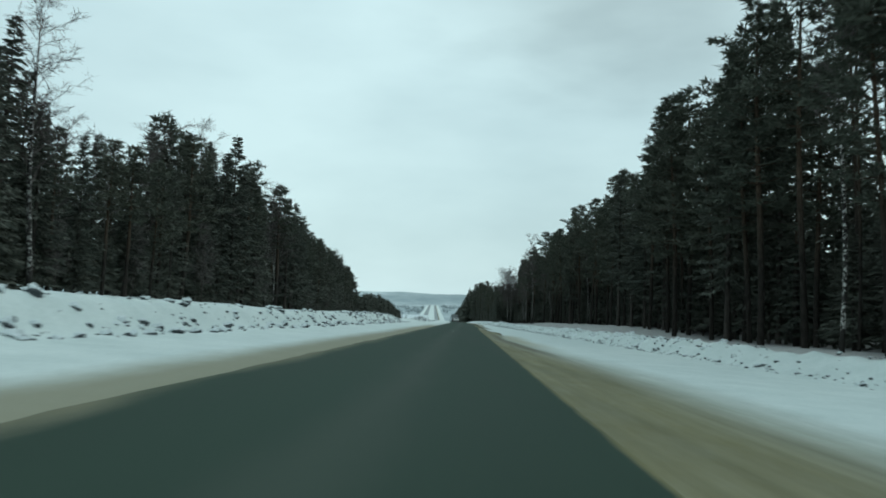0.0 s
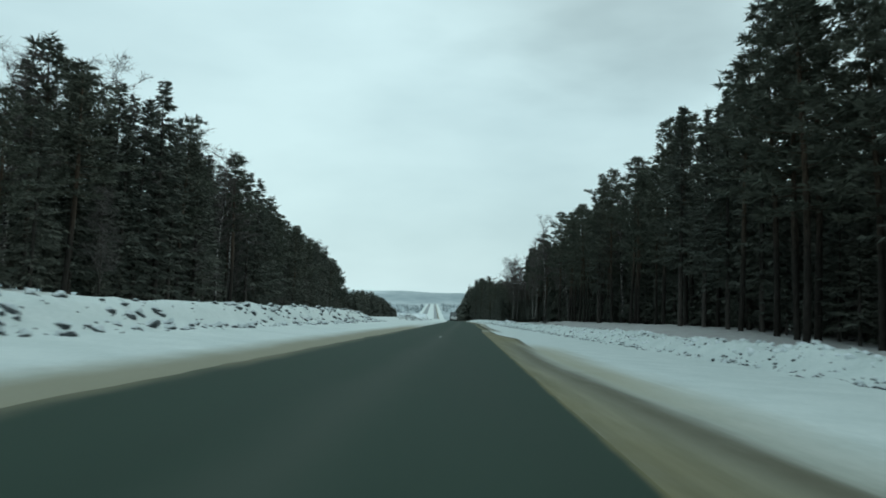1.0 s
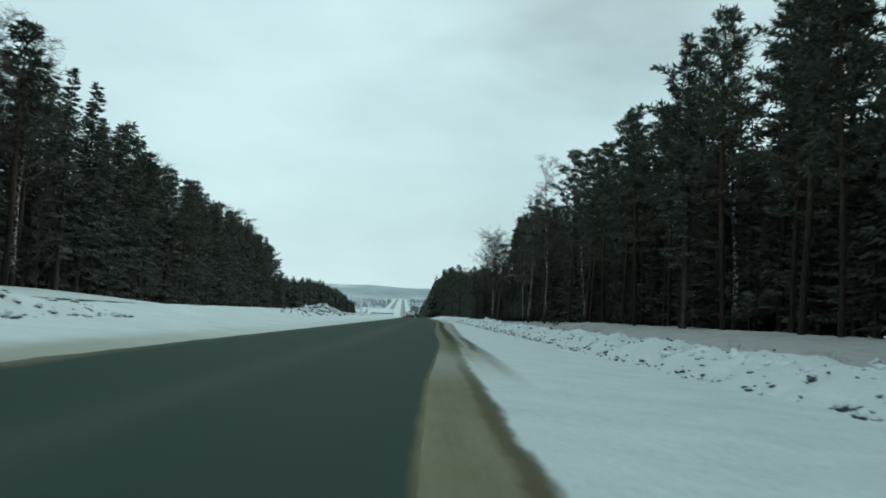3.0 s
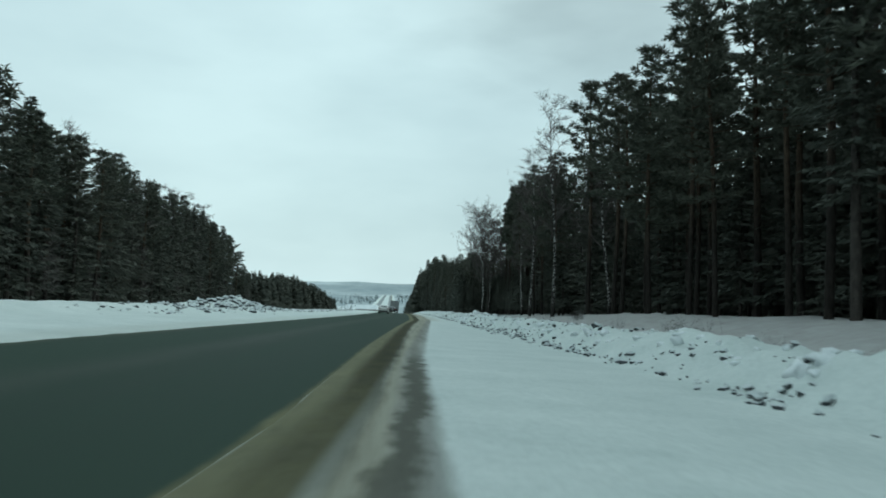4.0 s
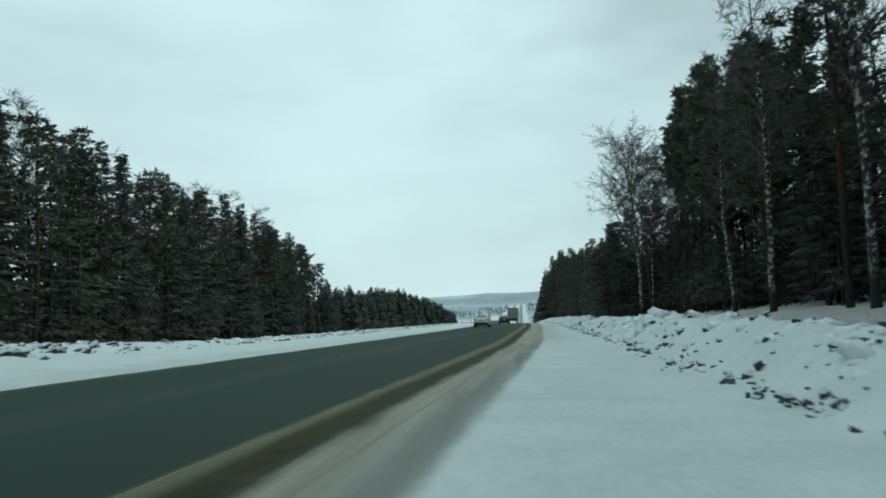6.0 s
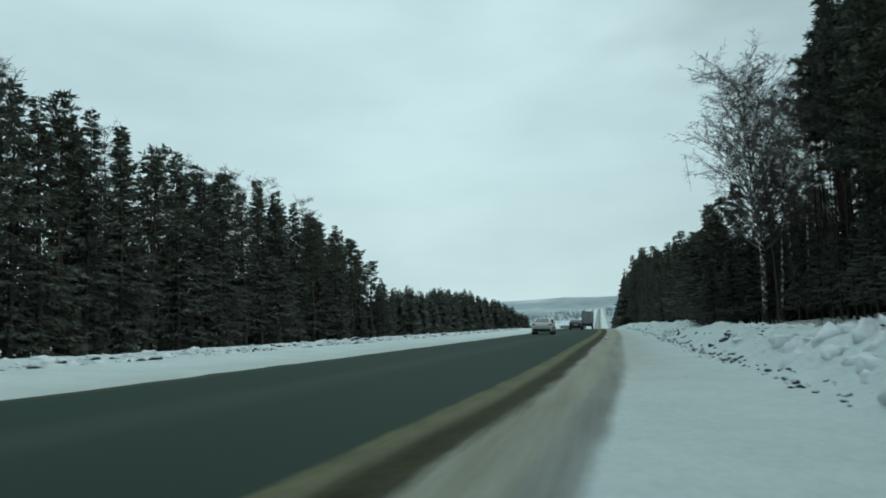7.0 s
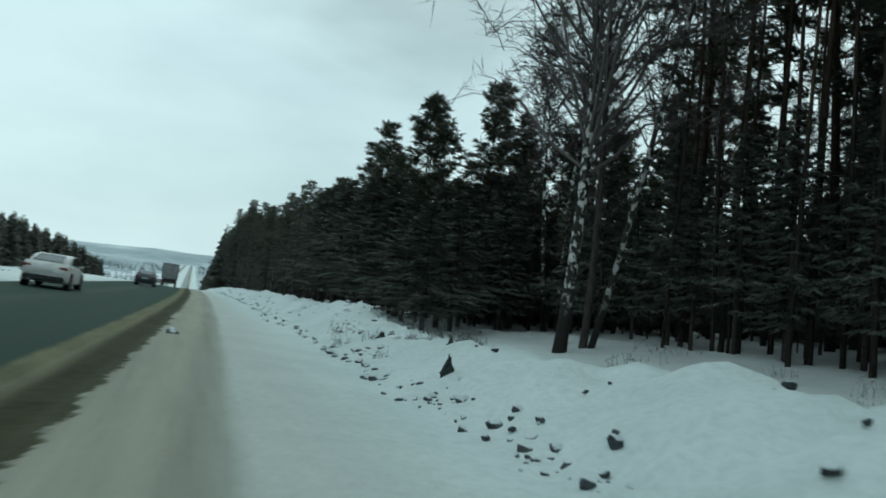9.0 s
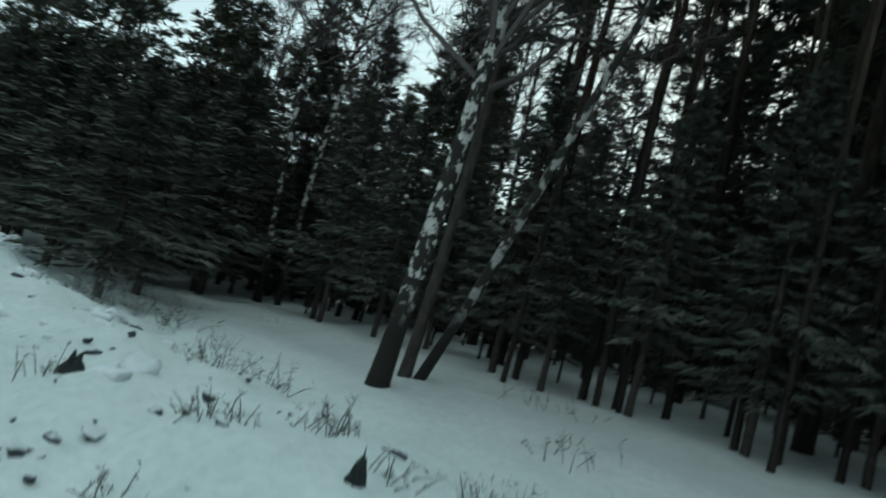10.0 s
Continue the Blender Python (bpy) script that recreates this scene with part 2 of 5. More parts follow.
def make_plain(name, dark, light, scale=3.0, rough=0.8, metal=0.0, spec=0.3, stretch=(1, 1, 1), bumpy=0.2, vary=0.0):
    m, n, l, b = material(name, rough, metal, spec)
    f = noise_node(n, l, scale, 5, 0.6, None, stretch)
    if vary:
        f = maths(n, l, "ADD", f, maths(n, l, "MULTIPLY_ADD", n.new("ShaderNodeObjectInfo").outputs["Random"], vary, -vary / 2))
    l.new(ramp(n, l, f, [(0.3, dark), (0.7, light)]), b.inputs["Base Color"])
    if bumpy:
        bump(n, l, b, f, bumpy, 0.03)
    return m


def make_needles(name, dark, light):
    m, n, l, b = material(name, 0.85, 0, 0.06)
    rnd = n.new("ShaderNodeNewGeometry").outputs["Random Per Island"]
    own = n.new("ShaderNodeObjectInfo").outputs["Random"]
    f = maths(n, l, "ADD", maths(n, l, "MULTIPLY", rnd, 0.6), maths(n, l, "MULTIPLY", own, 0.4))
    l.new(ramp(n, l, f, [(0.1, dark), (0.9, light)]), b.inputs["Base Color"])
    return m


def make_birch_bark(name="birch_bark", clean=1.0):
    m, n, l, b = material(name, 0.85, 0, 0.1)
    tc = n.new("ShaderNodeTexCoord").outputs["Object"]
    marks = noise_node(n, l, 3.0, 4, 0.6, tc, (1.8, 1.8, 1.5))
    fine = noise_node(n, l, 6, 5, 0.65, tc, (1, 1, 6))
    col = ramp(n, l, fine, [(0.3, tuple(clean * k for k in (0.4, 0.38, 0.36))), (0.65, tuple(clean * k for k in (0.67, 0.65, 0.62)))])
    col = mix(n, l, ramp(n, l, marks, [(0.43, (0, 0, 0)), (0.48, (1, 1, 1))]), col, (0.035, 0.032, 0.03))
    sep = n.new("ShaderNodeSeparateXYZ")
    l.new(tc, sep.inputs[0])
    foot = n.new("ShaderNodeMapRange")
    l.new(maths(n, l, "ADD", sep.outputs["Z"], maths(n, l, "MULTIPLY", marks, 1.2)), foot.inputs["Value"])
    foot.inputs["From Min"].default_value, foot.inputs["From Max"].default_value = 2.3, 1.5
    col = mix(n, l, foot.outputs[0], col, (0.026, 0.024, 0.022))
    l.new(col, b.inputs["Base Color"])
    bump(n, l, b, marks, 0.5, 0.04)
    return m


def make_pine_bark():
    m, n, l, b = material("pine_bark", 0.95, 0, 0.04)
    tc = n.new("ShaderNodeTexCoord").outputs["Object"]
    plates = noise_node(n, l, 5, 5, 0.6, tc, (1.5, 1.5, 0.35))
    low = ramp(n, l, plates, [(0.35, (0.017, 0.015, 0.0135)), (0.65, (0.042, 0.037, 0.033))])
    high = ramp(n, l, plates, [(0.35, (0.05, 0.037, 0.028)), (0.65, (0.1, 0.073, 0.054))])
    sep = n.new("ShaderNodeSeparateXYZ")
    l.new(tc, sep.inputs[0])
    up = n.new("ShaderNodeMapRange")
    l.new(maths(n, l, "MULTIPLY_ADD", plates, 3.0, sep.outputs["Z"]), up.inputs["Value"])
    up.inputs["From Min"].default_value, up.inputs["From Max"].default_value = 7.0, 14.0
    l.new(mix(n, l, up.outputs[0], low, high), b.inputs["Base Color"])
    bump(n, l, b, plates, 0.6, 0.05)
    return m


def make_glow(name, colour, strength):
    m, n, l, b = material(name, 0.4)
    b.inputs["Base Color"].default_value = (*colour, 1)
    b.inputs["Emission Color"].default_value = (*colour, 1)
    b.inputs["Emission Strength"].default_value = strength
    return m


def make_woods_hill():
    """Snow-covered slopes with leafless woods, far off, with haze greyed into the colour."""
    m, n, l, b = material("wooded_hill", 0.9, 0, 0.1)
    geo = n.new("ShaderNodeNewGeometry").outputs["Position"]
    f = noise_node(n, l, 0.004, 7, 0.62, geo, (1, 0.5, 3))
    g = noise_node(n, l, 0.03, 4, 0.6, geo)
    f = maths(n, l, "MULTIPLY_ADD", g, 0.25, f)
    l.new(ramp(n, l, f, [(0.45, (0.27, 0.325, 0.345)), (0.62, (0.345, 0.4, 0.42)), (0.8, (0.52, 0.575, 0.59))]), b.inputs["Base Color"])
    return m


SNOW = make_snow()
ASPHALT = make_asphalt()
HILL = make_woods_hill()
PINE_BARK = make_pine_bark()
BIRCH_BARK = make_birch_bark()
GREY_BIRCH_BARK = make_birch_bark("grey_birch_bark", 0.62)
SPRUCE_BARK = make_plain("spruce_bark", (0.03, 0.027, 0.025), (0.085, 0.074, 0.066), 6, 0.95, spec=0.05, stretch=(1.5, 1.5, 0.5), bumpy=0.5)
PINE_NEEDLES = make_needles("pine_needles", (0.066, 0.075, 0.06), (0.122, 0.126, 0.102))
SPRUCE_NEEDLES = make_needles("spruce_needles", (0.062, 0.07, 0.06), (0.115, 0.118, 0.099))
# sapling twigs, their colour lightened to stand in for haze
PALE_TWIGS = make_needles("hazed_twigs", (0.085, 0.077, 0.073), (0.185, 0.17, 0.163))
TWIGS = make_needles("birch_twigs", (0.065, 0.055, 0.053), (0.15, 0.132, 0.128))


def make_clod():
    """Lumps of dirty ice with snow on them, shade painted into the low sides."""
    m, n, l, b = material("snow_topped_clod", 0.75, 0, 0.25)
    geo = n.new("ShaderNodeNewGeometry").outputs["Position"]
    up = n.new("ShaderNodeAttribute")
    up.attribute_name = "up"
    dirt = ramp(n, l, noise_node(n, l, 9, 5, 0.65, geo), [(0.3, (0.02, 0.025, 0.027)), (0.7, (0.085, 0.095, 0.1))])
    cap = n.new("ShaderNodeMapRange")
    l.new(maths(n, l, "MULTIPLY_ADD", noise_node(n, l, 19, 4, 0.6, geo), 0.9, up.outputs["Fac"]), cap.inputs["Value"])
    cap.inputs["From Min"].default_value, cap.inputs["From Max"].default_value = 0.74, 0.88
    l.new(mix(n, l, cap.outputs[0], dirt, (0.6, 0.64, 0.65)), b.inputs["Base Color"])
    bump(n, l, b, noise_node(n, l, 14, 4, 0.6, geo), 0.5, 0.03)
    return m


# haze of distance is mixed into this pale needle colour
FAR_WOODS = make_needles("hazed_far_woods", (0.15, 0.18, 0.19), (0.26, 0.3, 0.31))
CLOD = make_clod()
CLOD_DIRT = make_plain("frozen_dirt", (0.014, 0.018, 0.018), (0.05, 0.056, 0.055), 14, 0.8, bumpy=0.6)
SNOW_LUMP = make_plain("snow_lump", (0.62, 0.67, 0.69), (0.83, 0.86, 0.87), 5, 0.75, bumpy=0.4)
STEMS = make_plain("dry_weed_stems", (0.06, 0.06, 0.057), (0.15, 0.148, 0.14), 8, 0.9)
PAINT_WHITE = make_plain("road_marking_paint", (0.12, 0.13, 0.125), (0.3, 0.31, 0.3), 6, 0.7)
CAR_WHITE = make_plain("dusty_white_paint", (0.40, 0.40, 0.375), (0.64, 0.65, 0.64), 1.6, 0.35, 0, 0.5, (1, 1, 2.5), 0)
CAR_DARK = make_plain("dirty_dark_paint", (0.018, 0.022, 0.026), (0.045, 0.05, 0.055), 1.6, 0.4, 0, 0.5, (1, 1, 2), 0)
CAR_GREY = make_plain("dusty_grey_paint", (0.14, 0.15, 0.155), (0.26, 0.27, 0.275), 1.6, 0.4, 0, 0.5, (1, 1, 2), 0)
CAR_GLASS = make_plain("tinted_car_glass", (0.012, 0.016, 0.018), (0.03, 0.035, 0.037), 1.2, 0.12, 0, 0.6, (1, 1, 1), 0)
RUBBER = make_plain("tyre_rubber", (0.018, 0.018, 0.018), (0.045, 0.045, 0.044), 9, 0.85)
RIM = make_plain("wheel_rim_alloy", (0.16, 0.165, 0.17), (0.32, 0.33, 0.34), 5, 0.4, 0.7, 0.5, (1, 1, 1), 0)
TRIM = make_plain("black_plastic_trim", (0.015, 0.015, 0.016), (0.04, 0.04, 0.042), 6, 0.7)
TAIL_RED = make_plain("red_tail_lamp", (0.12, 0.012, 0.01), (0.24, 0.03, 0.025), 4, 0.2, 0, 0.6, (1, 1, 1), 0)
PLATE = make_plain("number_plate_bar", (0.42, 0.42, 0.41), (0.6, 0.6, 0.58), 8, 0.5)
TARP = make_plain("truck_tarpaulin", (0.016, 0.022, 0.025), (0.04, 0.048, 0.053), 1.1, 0.7, stretch=(1, 1, 0.5))
HEADLAMP = make_glow("lit_headlamp", (1.0, 0.96, 0.88), 5.0)
ROOF_SNOW = make_plain("snowy_roof", (0.6, 0.65, 0.67), (0.8, 0.83, 0.84), 0.4, 0.8)
HOUSE_WALL = make_plain("timber_house_wall", (0.13, 0.12, 0.11), (0.26, 0.24, 0.22), 0.8, 0.85)


# ---------------------------------------------------------------- small builders
def mesh_of(name, verts, faces, mat, smooth=False):
    me = bpy.data.meshes.new(name)
    me.from_pydata([tuple(v) for v in verts], [], [tuple(f) for f in faces])
    me.materials.append(mat)
    if smooth:
        me.polygons.foreach_set("use_smooth", [True] * len(me.polygons))
    me.update()
    return me


def empty(name, m, **tags):
    ob = new(name)
    ob.empty_display_size = 0.3
    ob.matrix_basis = m
    return tagged(ob, **tags)


def part(name, bm, mat, parent, label="", smooth=False):
    """Links a bmesh, or a mesh, as one mesh object under a thing or a part."""
    if isinstance(bm, bpy.types.Mesh):
        me = bm
    else:
        me = bpy.data.meshes.new(name)
        bmesh.ops.recalc_face_normals(bm, faces=bm.faces[:])
        bm.to_mesh(me)
        bm.free()
        me.materials.append(mat)
        if smooth:
            me.polygons.foreach_set("use_smooth", [True] * len(me.polygons))
    ob = new(name, me)
    ob.parent = parent
    return tagged(ob, label)


class Soup:
    """Vertices and faces gathered into one mesh."""

    def __init__(self):
        self.v, self.f = [], []

    def tube(self, path, radii, sides=5):
        start = len(self.v)
        for i, p in enumerate(path):
            a = path[max(i - 1, 0)]
            b = path[min(i + 1, len(path) - 1)]
            t = (Vector(b) - Vector(a)).normalized()
            s = t.cross(Vector((0.31, 0.95, 0.02))).normalized()
            u = t.cross(s)
            for k in range(sides):
                w = 2 * math.pi * k / sides
                self.v.append(Vector(p) + radii[i] * (math.cos(w) * s + math.sin(w) * u))
        for i in range(len(path) - 1):
            for k in range(sides):
                a, b = start + i * sides + k, start + i * sides + (k + 1) % sides
                self.f.append((a, b, b + sides, a + sides))

    def blade(self, p, way, length, width, rng):
        """One flat pointed spray."""
        side = way.cross(Vector((rng.uniform(-1, 1), rng.uniform(-1, 1), rng.uniform(-1, 1)))).normalized()
        i = len(self.v)
        self.v += [p - side * width * 0.5, p + side * width * 0.5 + way * length * 0.3, p + way * length]
        self.f.append((i, i + 1, i + 2))

    def mesh(self, name, mat, smooth=False):
        return mesh_of(name, self.v, self.f, mat, smooth)


def turned(azimuth, rise):
    return Vector((math.cos(azimuth) * math.cos(rise), math.sin(azimuth) * math.cos(rise), math.sin(rise)))


# ---------------------------------------------------------------- the lie of the land
def road_x(y):
    """The edge of the asphalt on the side of the forest bank, along the road."""
    y = np.asarray(y, float)
    k = np.array([-200.0, 190, 330, 430, 530, 3300, 6000])
    s = np.array([0.0394, 0.0394, -0.02, -0.02, -0.0039, -0.0039, -0.0039])
    x = np.concatenate([[1.97 - 200 * 0.0394], 1.97 - 200 * 0.0394 + np.cumsum((s[1:] + s[:-1]) / 2 * np.diff(k))])
    i = np.clip(np.searchsorted(k, y) - 1, 0, len(k) - 2)
    t = y - k[i]
    return x[i] + s[i] * t + (s[i + 1] - s[i]) / (k[i + 1] - k[i]) * t * t / 2


def road_z(y):
    """Height of the road: level, over a crest, through the valley and up the far slope."""
    y = np.asarray(y, float)
    k = np.array([-200.0, 300, 500, 750, 950, 1150, 3200, 3300, 3800, 4400, 6000])
    s = np.array([0.0, 0, -0.04, 0, 0, 0.028, 0.028, 0.05, 0.12, 0.0, 0.0])
    z = np.concatenate([[0], np.cumsum((s[1:] + s[:-1]) / 2 * np.diff(k))])
    i = np.clip(np.searchsorted(k, y) - 1, 0, len(k) - 2)
    t = y - k[i]
    return z[i] + s[i] * t + (s[i + 1] - s[i]) / (k[i + 1] - k[i]) * t * t / 2


def cross_fall(x, y):
    """The country slopes down across the road towards the forest bank; level again far ahead."""
    d = np.asarray(x, float) - road_x(y)
    return -0.0454 * 70 * np.tanh(d / 70) * (1 - smooth_step(420, 800, y))


def edge_shift(y):
    """How far the snow and sand lie over the asphalt's edge."""
    return np.interp(y, (0, 108, 128, 145, 170, 203, 212, 225, 600), (-0.18, -0.18, 0.25, 0.02, 0.02, 0.24, 0.2, -0.03, -0.03))


def mud_line(y):
    """Metres from the asphalt to the middle of the muddy strip."""
    return np.interp(y, (0, 118, 130, 142, 165, 180, 203, 212, 222, 600), (0.8, 0.8, 0.95, 0.85, 0.72, 0.72, 1.06, 0.95, 0.78, 0.78))


def sand_limit(y):
    """Metres from the asphalt to the outer limit of the strewn sand."""
    return np.interp(y, (0, 25, 42, 57, 75, 88, 93, 99, 120), (3.8, 3.2, 2.1, 1.5, 1.7, 2.05, 1.5, 1.05, 0.95))


def track_line(y):
    """Metres from the asphalt to the middle of the wheel track on the shoulder."""
    return np.interp(y, (0, 120, 140, 165, 205, 222, 600), (1.9, 1.9, 1.62, 1.9, 2.4, 2.2, 2.2))


def smooth_step(a, b, x):
    t = np.clip((np.asarray(x, float) - a) / (b - a), 0, 1)
    return t * t * (3 - 2 * t)


def bank_foot(y):
    return np.where(np.asarray(y) < 250, 13.3 + 0.009 * np.asarray(y, float), 15.55 + (road_x(y) - road_x(250.0)))


def lumps(x, y, s, seed):
    """Soft repeatable noise in -1..1, on arrays."""
    out = np.empty(np.shape(x))
    flat, fx, fy = out.ravel(), np.ravel(x), np.ravel(y)
    for i in range(flat.size):
        flat[i] = noise.noise(Vector((fx[i] / s, fy[i] / s, seed)))
    return out


def land_z(x, y, rough=True):
    x, y = np.asarray(x, float), np.asarray(y, float)
    d = x - road_x(y)
    e = x - bank_foot(y)
    z = road_z(y)
    near = 1 - smooth_step(330, 480, y)
    n1 = lumps(x, y, 1.1, 3.3) if rough else 0.0
    n2 = lumps(x, y, 0.42, 7.1) if rough else 0.0
    n3 = lumps(x, y, 4.5, 1.7) if rough else 0.0
    # verge beside the asphalt
    side = 0.012 + 0.022 * np.clip(d, 0, 20) + 0.015 * n1 * smooth_step(1.2, 3.0, d)
    ridge = (0.05 * smooth_step(0.95, 1.25, d + 0.18 * n1 + 0.12 * n2) - 0.02) * smooth_step(175, 200, y)
    # ploughed bank, then the forest floor
    floor = (0.75 - 0.5 * smooth_step(240, 256, y) - 0.45 * (1 - smooth_step(80, 112, y))) * smooth_step(4.0, 11, e) + 0.035 * np.clip(e - 10, 0, 60) + 0.055 * np.clip(e - 11, 0, 18) * smooth_step(205, 222, y) * (1 - smooth_step(258, 285, y)) + 0.5 * smooth_step(3.5, 9, e) * smooth_step(75, 105, y) * (1 - smooth_step(170, 205, y))
    low = smooth_step(227, 233, y) * (1 - smooth_step(241, 248, y))
    crest = (0.8 - 0.24 * low + (0.22 * n3 + 0.34 * n1) * (1 - 0.55 * low)) * smooth_step(-0.2, 1.9, e) * (1 - 0.55 * smooth_step(2.5, 4.6, e))
    right = side + ridge + near * (crest + floor) + 0.16 * n2 * near * smooth_step(-0.6, 0.4, e) * (1 - smooth_step(4, 7, e)) + 0.06 * n3 * near * smooth_step(3, 6, e)
    # median, its bank and the carriageway beyond
    q = -d - 6.2
    tall = np.where(y < 105, 1.0, 1 - 0.72 * smooth_step(108, 124, y)) - 0.22 * np.exp(-((y - 56) / 13) ** 2)
    heap = 0.55 * np.exp(-((q - 5.9) / 1.5) ** 2) * np.exp(-((y - 178) / 8.5) ** 2)
    bank = tall * (0.92 + 0.16 * n3 + 0.12 * n1) * smooth_step(4.9, 6.7, q) * (1 - 0.55 * smooth_step(7.6, 10, q))
    drop = -0.9 * smooth_step(9, 13, q) * smooth_step(100, 240, y) - 0.35 * smooth_step(9, 13, q) - 2.1 * smooth_step(9, 20, q) * smooth_step(185, 245, y) - 0.4 * smooth_step(3, 8, q) * smooth_step(185, 212, y)
    left = 0.03 + 0.012 * np.clip(q, 0, 8) + near * (bank + heap * (1 + 0.8 * n1 + 0.5 * n2) + 0.05 * n2 * smooth_step(4.6, 5.4, q) * (1 - smooth_step(8, 10, q)) + 0.02 * n1) + drop * near + 0.5 * near * smooth_step(24, 40, q)
    under = -0.05
    out = np.where(d >= 0, right, np.where(q >= 0, left, under))
    blend_r = smooth_step(-0.12, 0.22, d - edge_shift(y) + 0.015 * n2)
    blend_l = smooth_step(-0.3, 0.12, q + (0.08 * n1 + 0.05 * n2))
    out = np.where((d > -1.2) & (d < 1.4), under + (right - under) * blend_r, out)
    out = np.where((q > -1.2) & (q < 0.9), under + (left - under) * blend_l, out)
    # the second carriageway
    second = smooth_step(-28.6, -28.0, d) * (1 - smooth_step(-20.0, -19.4, d))
    out = out - 0.07 * second
    # rolling country to both sides, far off
    far = smooth_step(700, 1400, y)
    out = out + far * 10 * (noise.noise(Vector((0.3, 0.2, 0.9))) + lumps(x, y, 420, 9.9)) * smooth_step(25, 160, np.abs(d + 10)) * (1 - smooth_step(3000, 3400, y))
    out = out + smooth_step(3300, 4300, y) * 16 * (lumps(x, y, 700, 5.5) + 0.5 * lumps(x, y, 180, 2.5))
    return z + out + cross_fall(x, y)


def rise(x, y):
    """Height of the ground over the sloping plane of the road."""
    return float(land_z(x, y, False) - cross_fall(x, y))


def grid_sheet(name, us, ys, offset, mat, zfun, kind, label):
    """A sheet along the road: columns at us metres from offset(y), rows at ys."""
    U, Y = np.meshgrid(np.array(us), np.array(ys))
    X = U + offset(Y)
    Z = zfun(X, Y)
    nu, ny = len(us), len(ys)
    me = bpy.data.meshes.new(name)
    verts = np.stack([X, Y, Z], -1).reshape(-1, 3)
    i = np.arange((ny - 1) * (nu - 1))
    a = i // (nu - 1) * nu + i % (nu - 1)
    quads = np.stack([a, a + 1, a + 1 + nu, a + nu], -1)
    me.from_pydata(verts.tolist(), [], quads.tolist())
    edge, sand, dirt, track = (np.where(U > -4, U - f(Y), -9.0) for f in (lambda y: edge_shift(y) + 0.08, sand_limit, mud_line, track_line))
    # how strongly the forest's shade is painted into the snow colour
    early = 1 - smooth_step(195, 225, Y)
    floor_shade = smooth_step(4.6 - 1.4 * early, 8.5 - 2.5 * early, X - bank_foot(Y)) * (1 - smooth_step(330, 430, Y)) * (1 - 0.4 * smooth_step(205, 228, Y)) * (1 - smooth_step(60, 90, X))
    for key, val in (("across", U), ("along", Y), ("edge", edge), ("sand", sand), ("dirt", dirt), ("track", track), ("floor_shade", floor_shade)):
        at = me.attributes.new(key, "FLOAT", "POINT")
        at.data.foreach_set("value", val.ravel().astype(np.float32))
    me.materials.append(mat)
    me.polygons.foreach_set("use_smooth", [True] * len(me.polygons))
    me.update()
    return tagged(new(name, me), label, kind=kind)


def steps(*runs):
    out = []
    for a, b, s in runs:
        out += np.arange(a, b - 1e-6, s).tolist()
    return out + [runs[-1][1]]


COLS = [-2600, -1800, -1200, -800, -550, -380, -260, -180, -130, -95, -70, -56, -46] + steps((-39, -29, 2), (-29, -28, 0.25), (-28, -20, 2), (-20, -19, 0.25), (-19, -15, 0.7), (-15, -10, 0.28), (-10, -7.6, 0.4), (-7.6, -5.6, 0.2), (-5.6, -0.8, 1.2), (-0.8, 1.8, 0.16), (1.8, 4.6, 0.4), (4.6, 12.6, 0.26), (12.6, 20, 0.8), (20, 44, 3)) + [52, 65, 85, 115, 160, 220, 300, 420, 600, 900, 1300, 1800, 2600]
ROWS_Y = steps((-60, -10, 5), (-10, 60, 1.0), (60, 195, 0.7), (195, 250, 0.36), (250, 280, 0.7), (280, 330, 1.5), (330, 520, 8), (520, 1300, 26), (1300, 4900, 60))
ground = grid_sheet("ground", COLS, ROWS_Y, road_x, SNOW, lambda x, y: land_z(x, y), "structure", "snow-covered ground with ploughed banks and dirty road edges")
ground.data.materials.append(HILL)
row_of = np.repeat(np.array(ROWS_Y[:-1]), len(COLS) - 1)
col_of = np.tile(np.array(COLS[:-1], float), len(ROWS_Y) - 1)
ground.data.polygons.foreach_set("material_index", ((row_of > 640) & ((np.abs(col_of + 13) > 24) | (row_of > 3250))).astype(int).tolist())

road = grid_sheet("road", steps((-7.4, 1.1, 0.85)), steps((-60, 330, 6), (330, 1300, 15), (1300, 3290, 40)), road_x, ASPHALT, lambda x, y: road_z(y) + cross_fall(x, y), "structure", "dark wet asphalt carriageway with slush along its edges")
second = grid_sheet("road", steps((-28.4, -19.6, 1.1)), steps((-60, 330, 6), (330, 1300, 15), (1300, 3290, 40)), road_x, ASPHALT, lambda x, y: land_z(x, y, False) + 0.09, "structure", "oncoming asphalt carriageway beyond the snowy median")


FAR_ROAD = make_plain("snowy_far_asphalt", (0.2, 0.225, 0.23), (0.3, 0.325, 0.33), 0.05, 0.85)
for sheet in (road, second):
    sheet.data.materials.append(FAR_ROAD)
    sheet.data.polygons.foreach_set("material_index", [int(p.center.y > 640) for p in sheet.data.polygons])


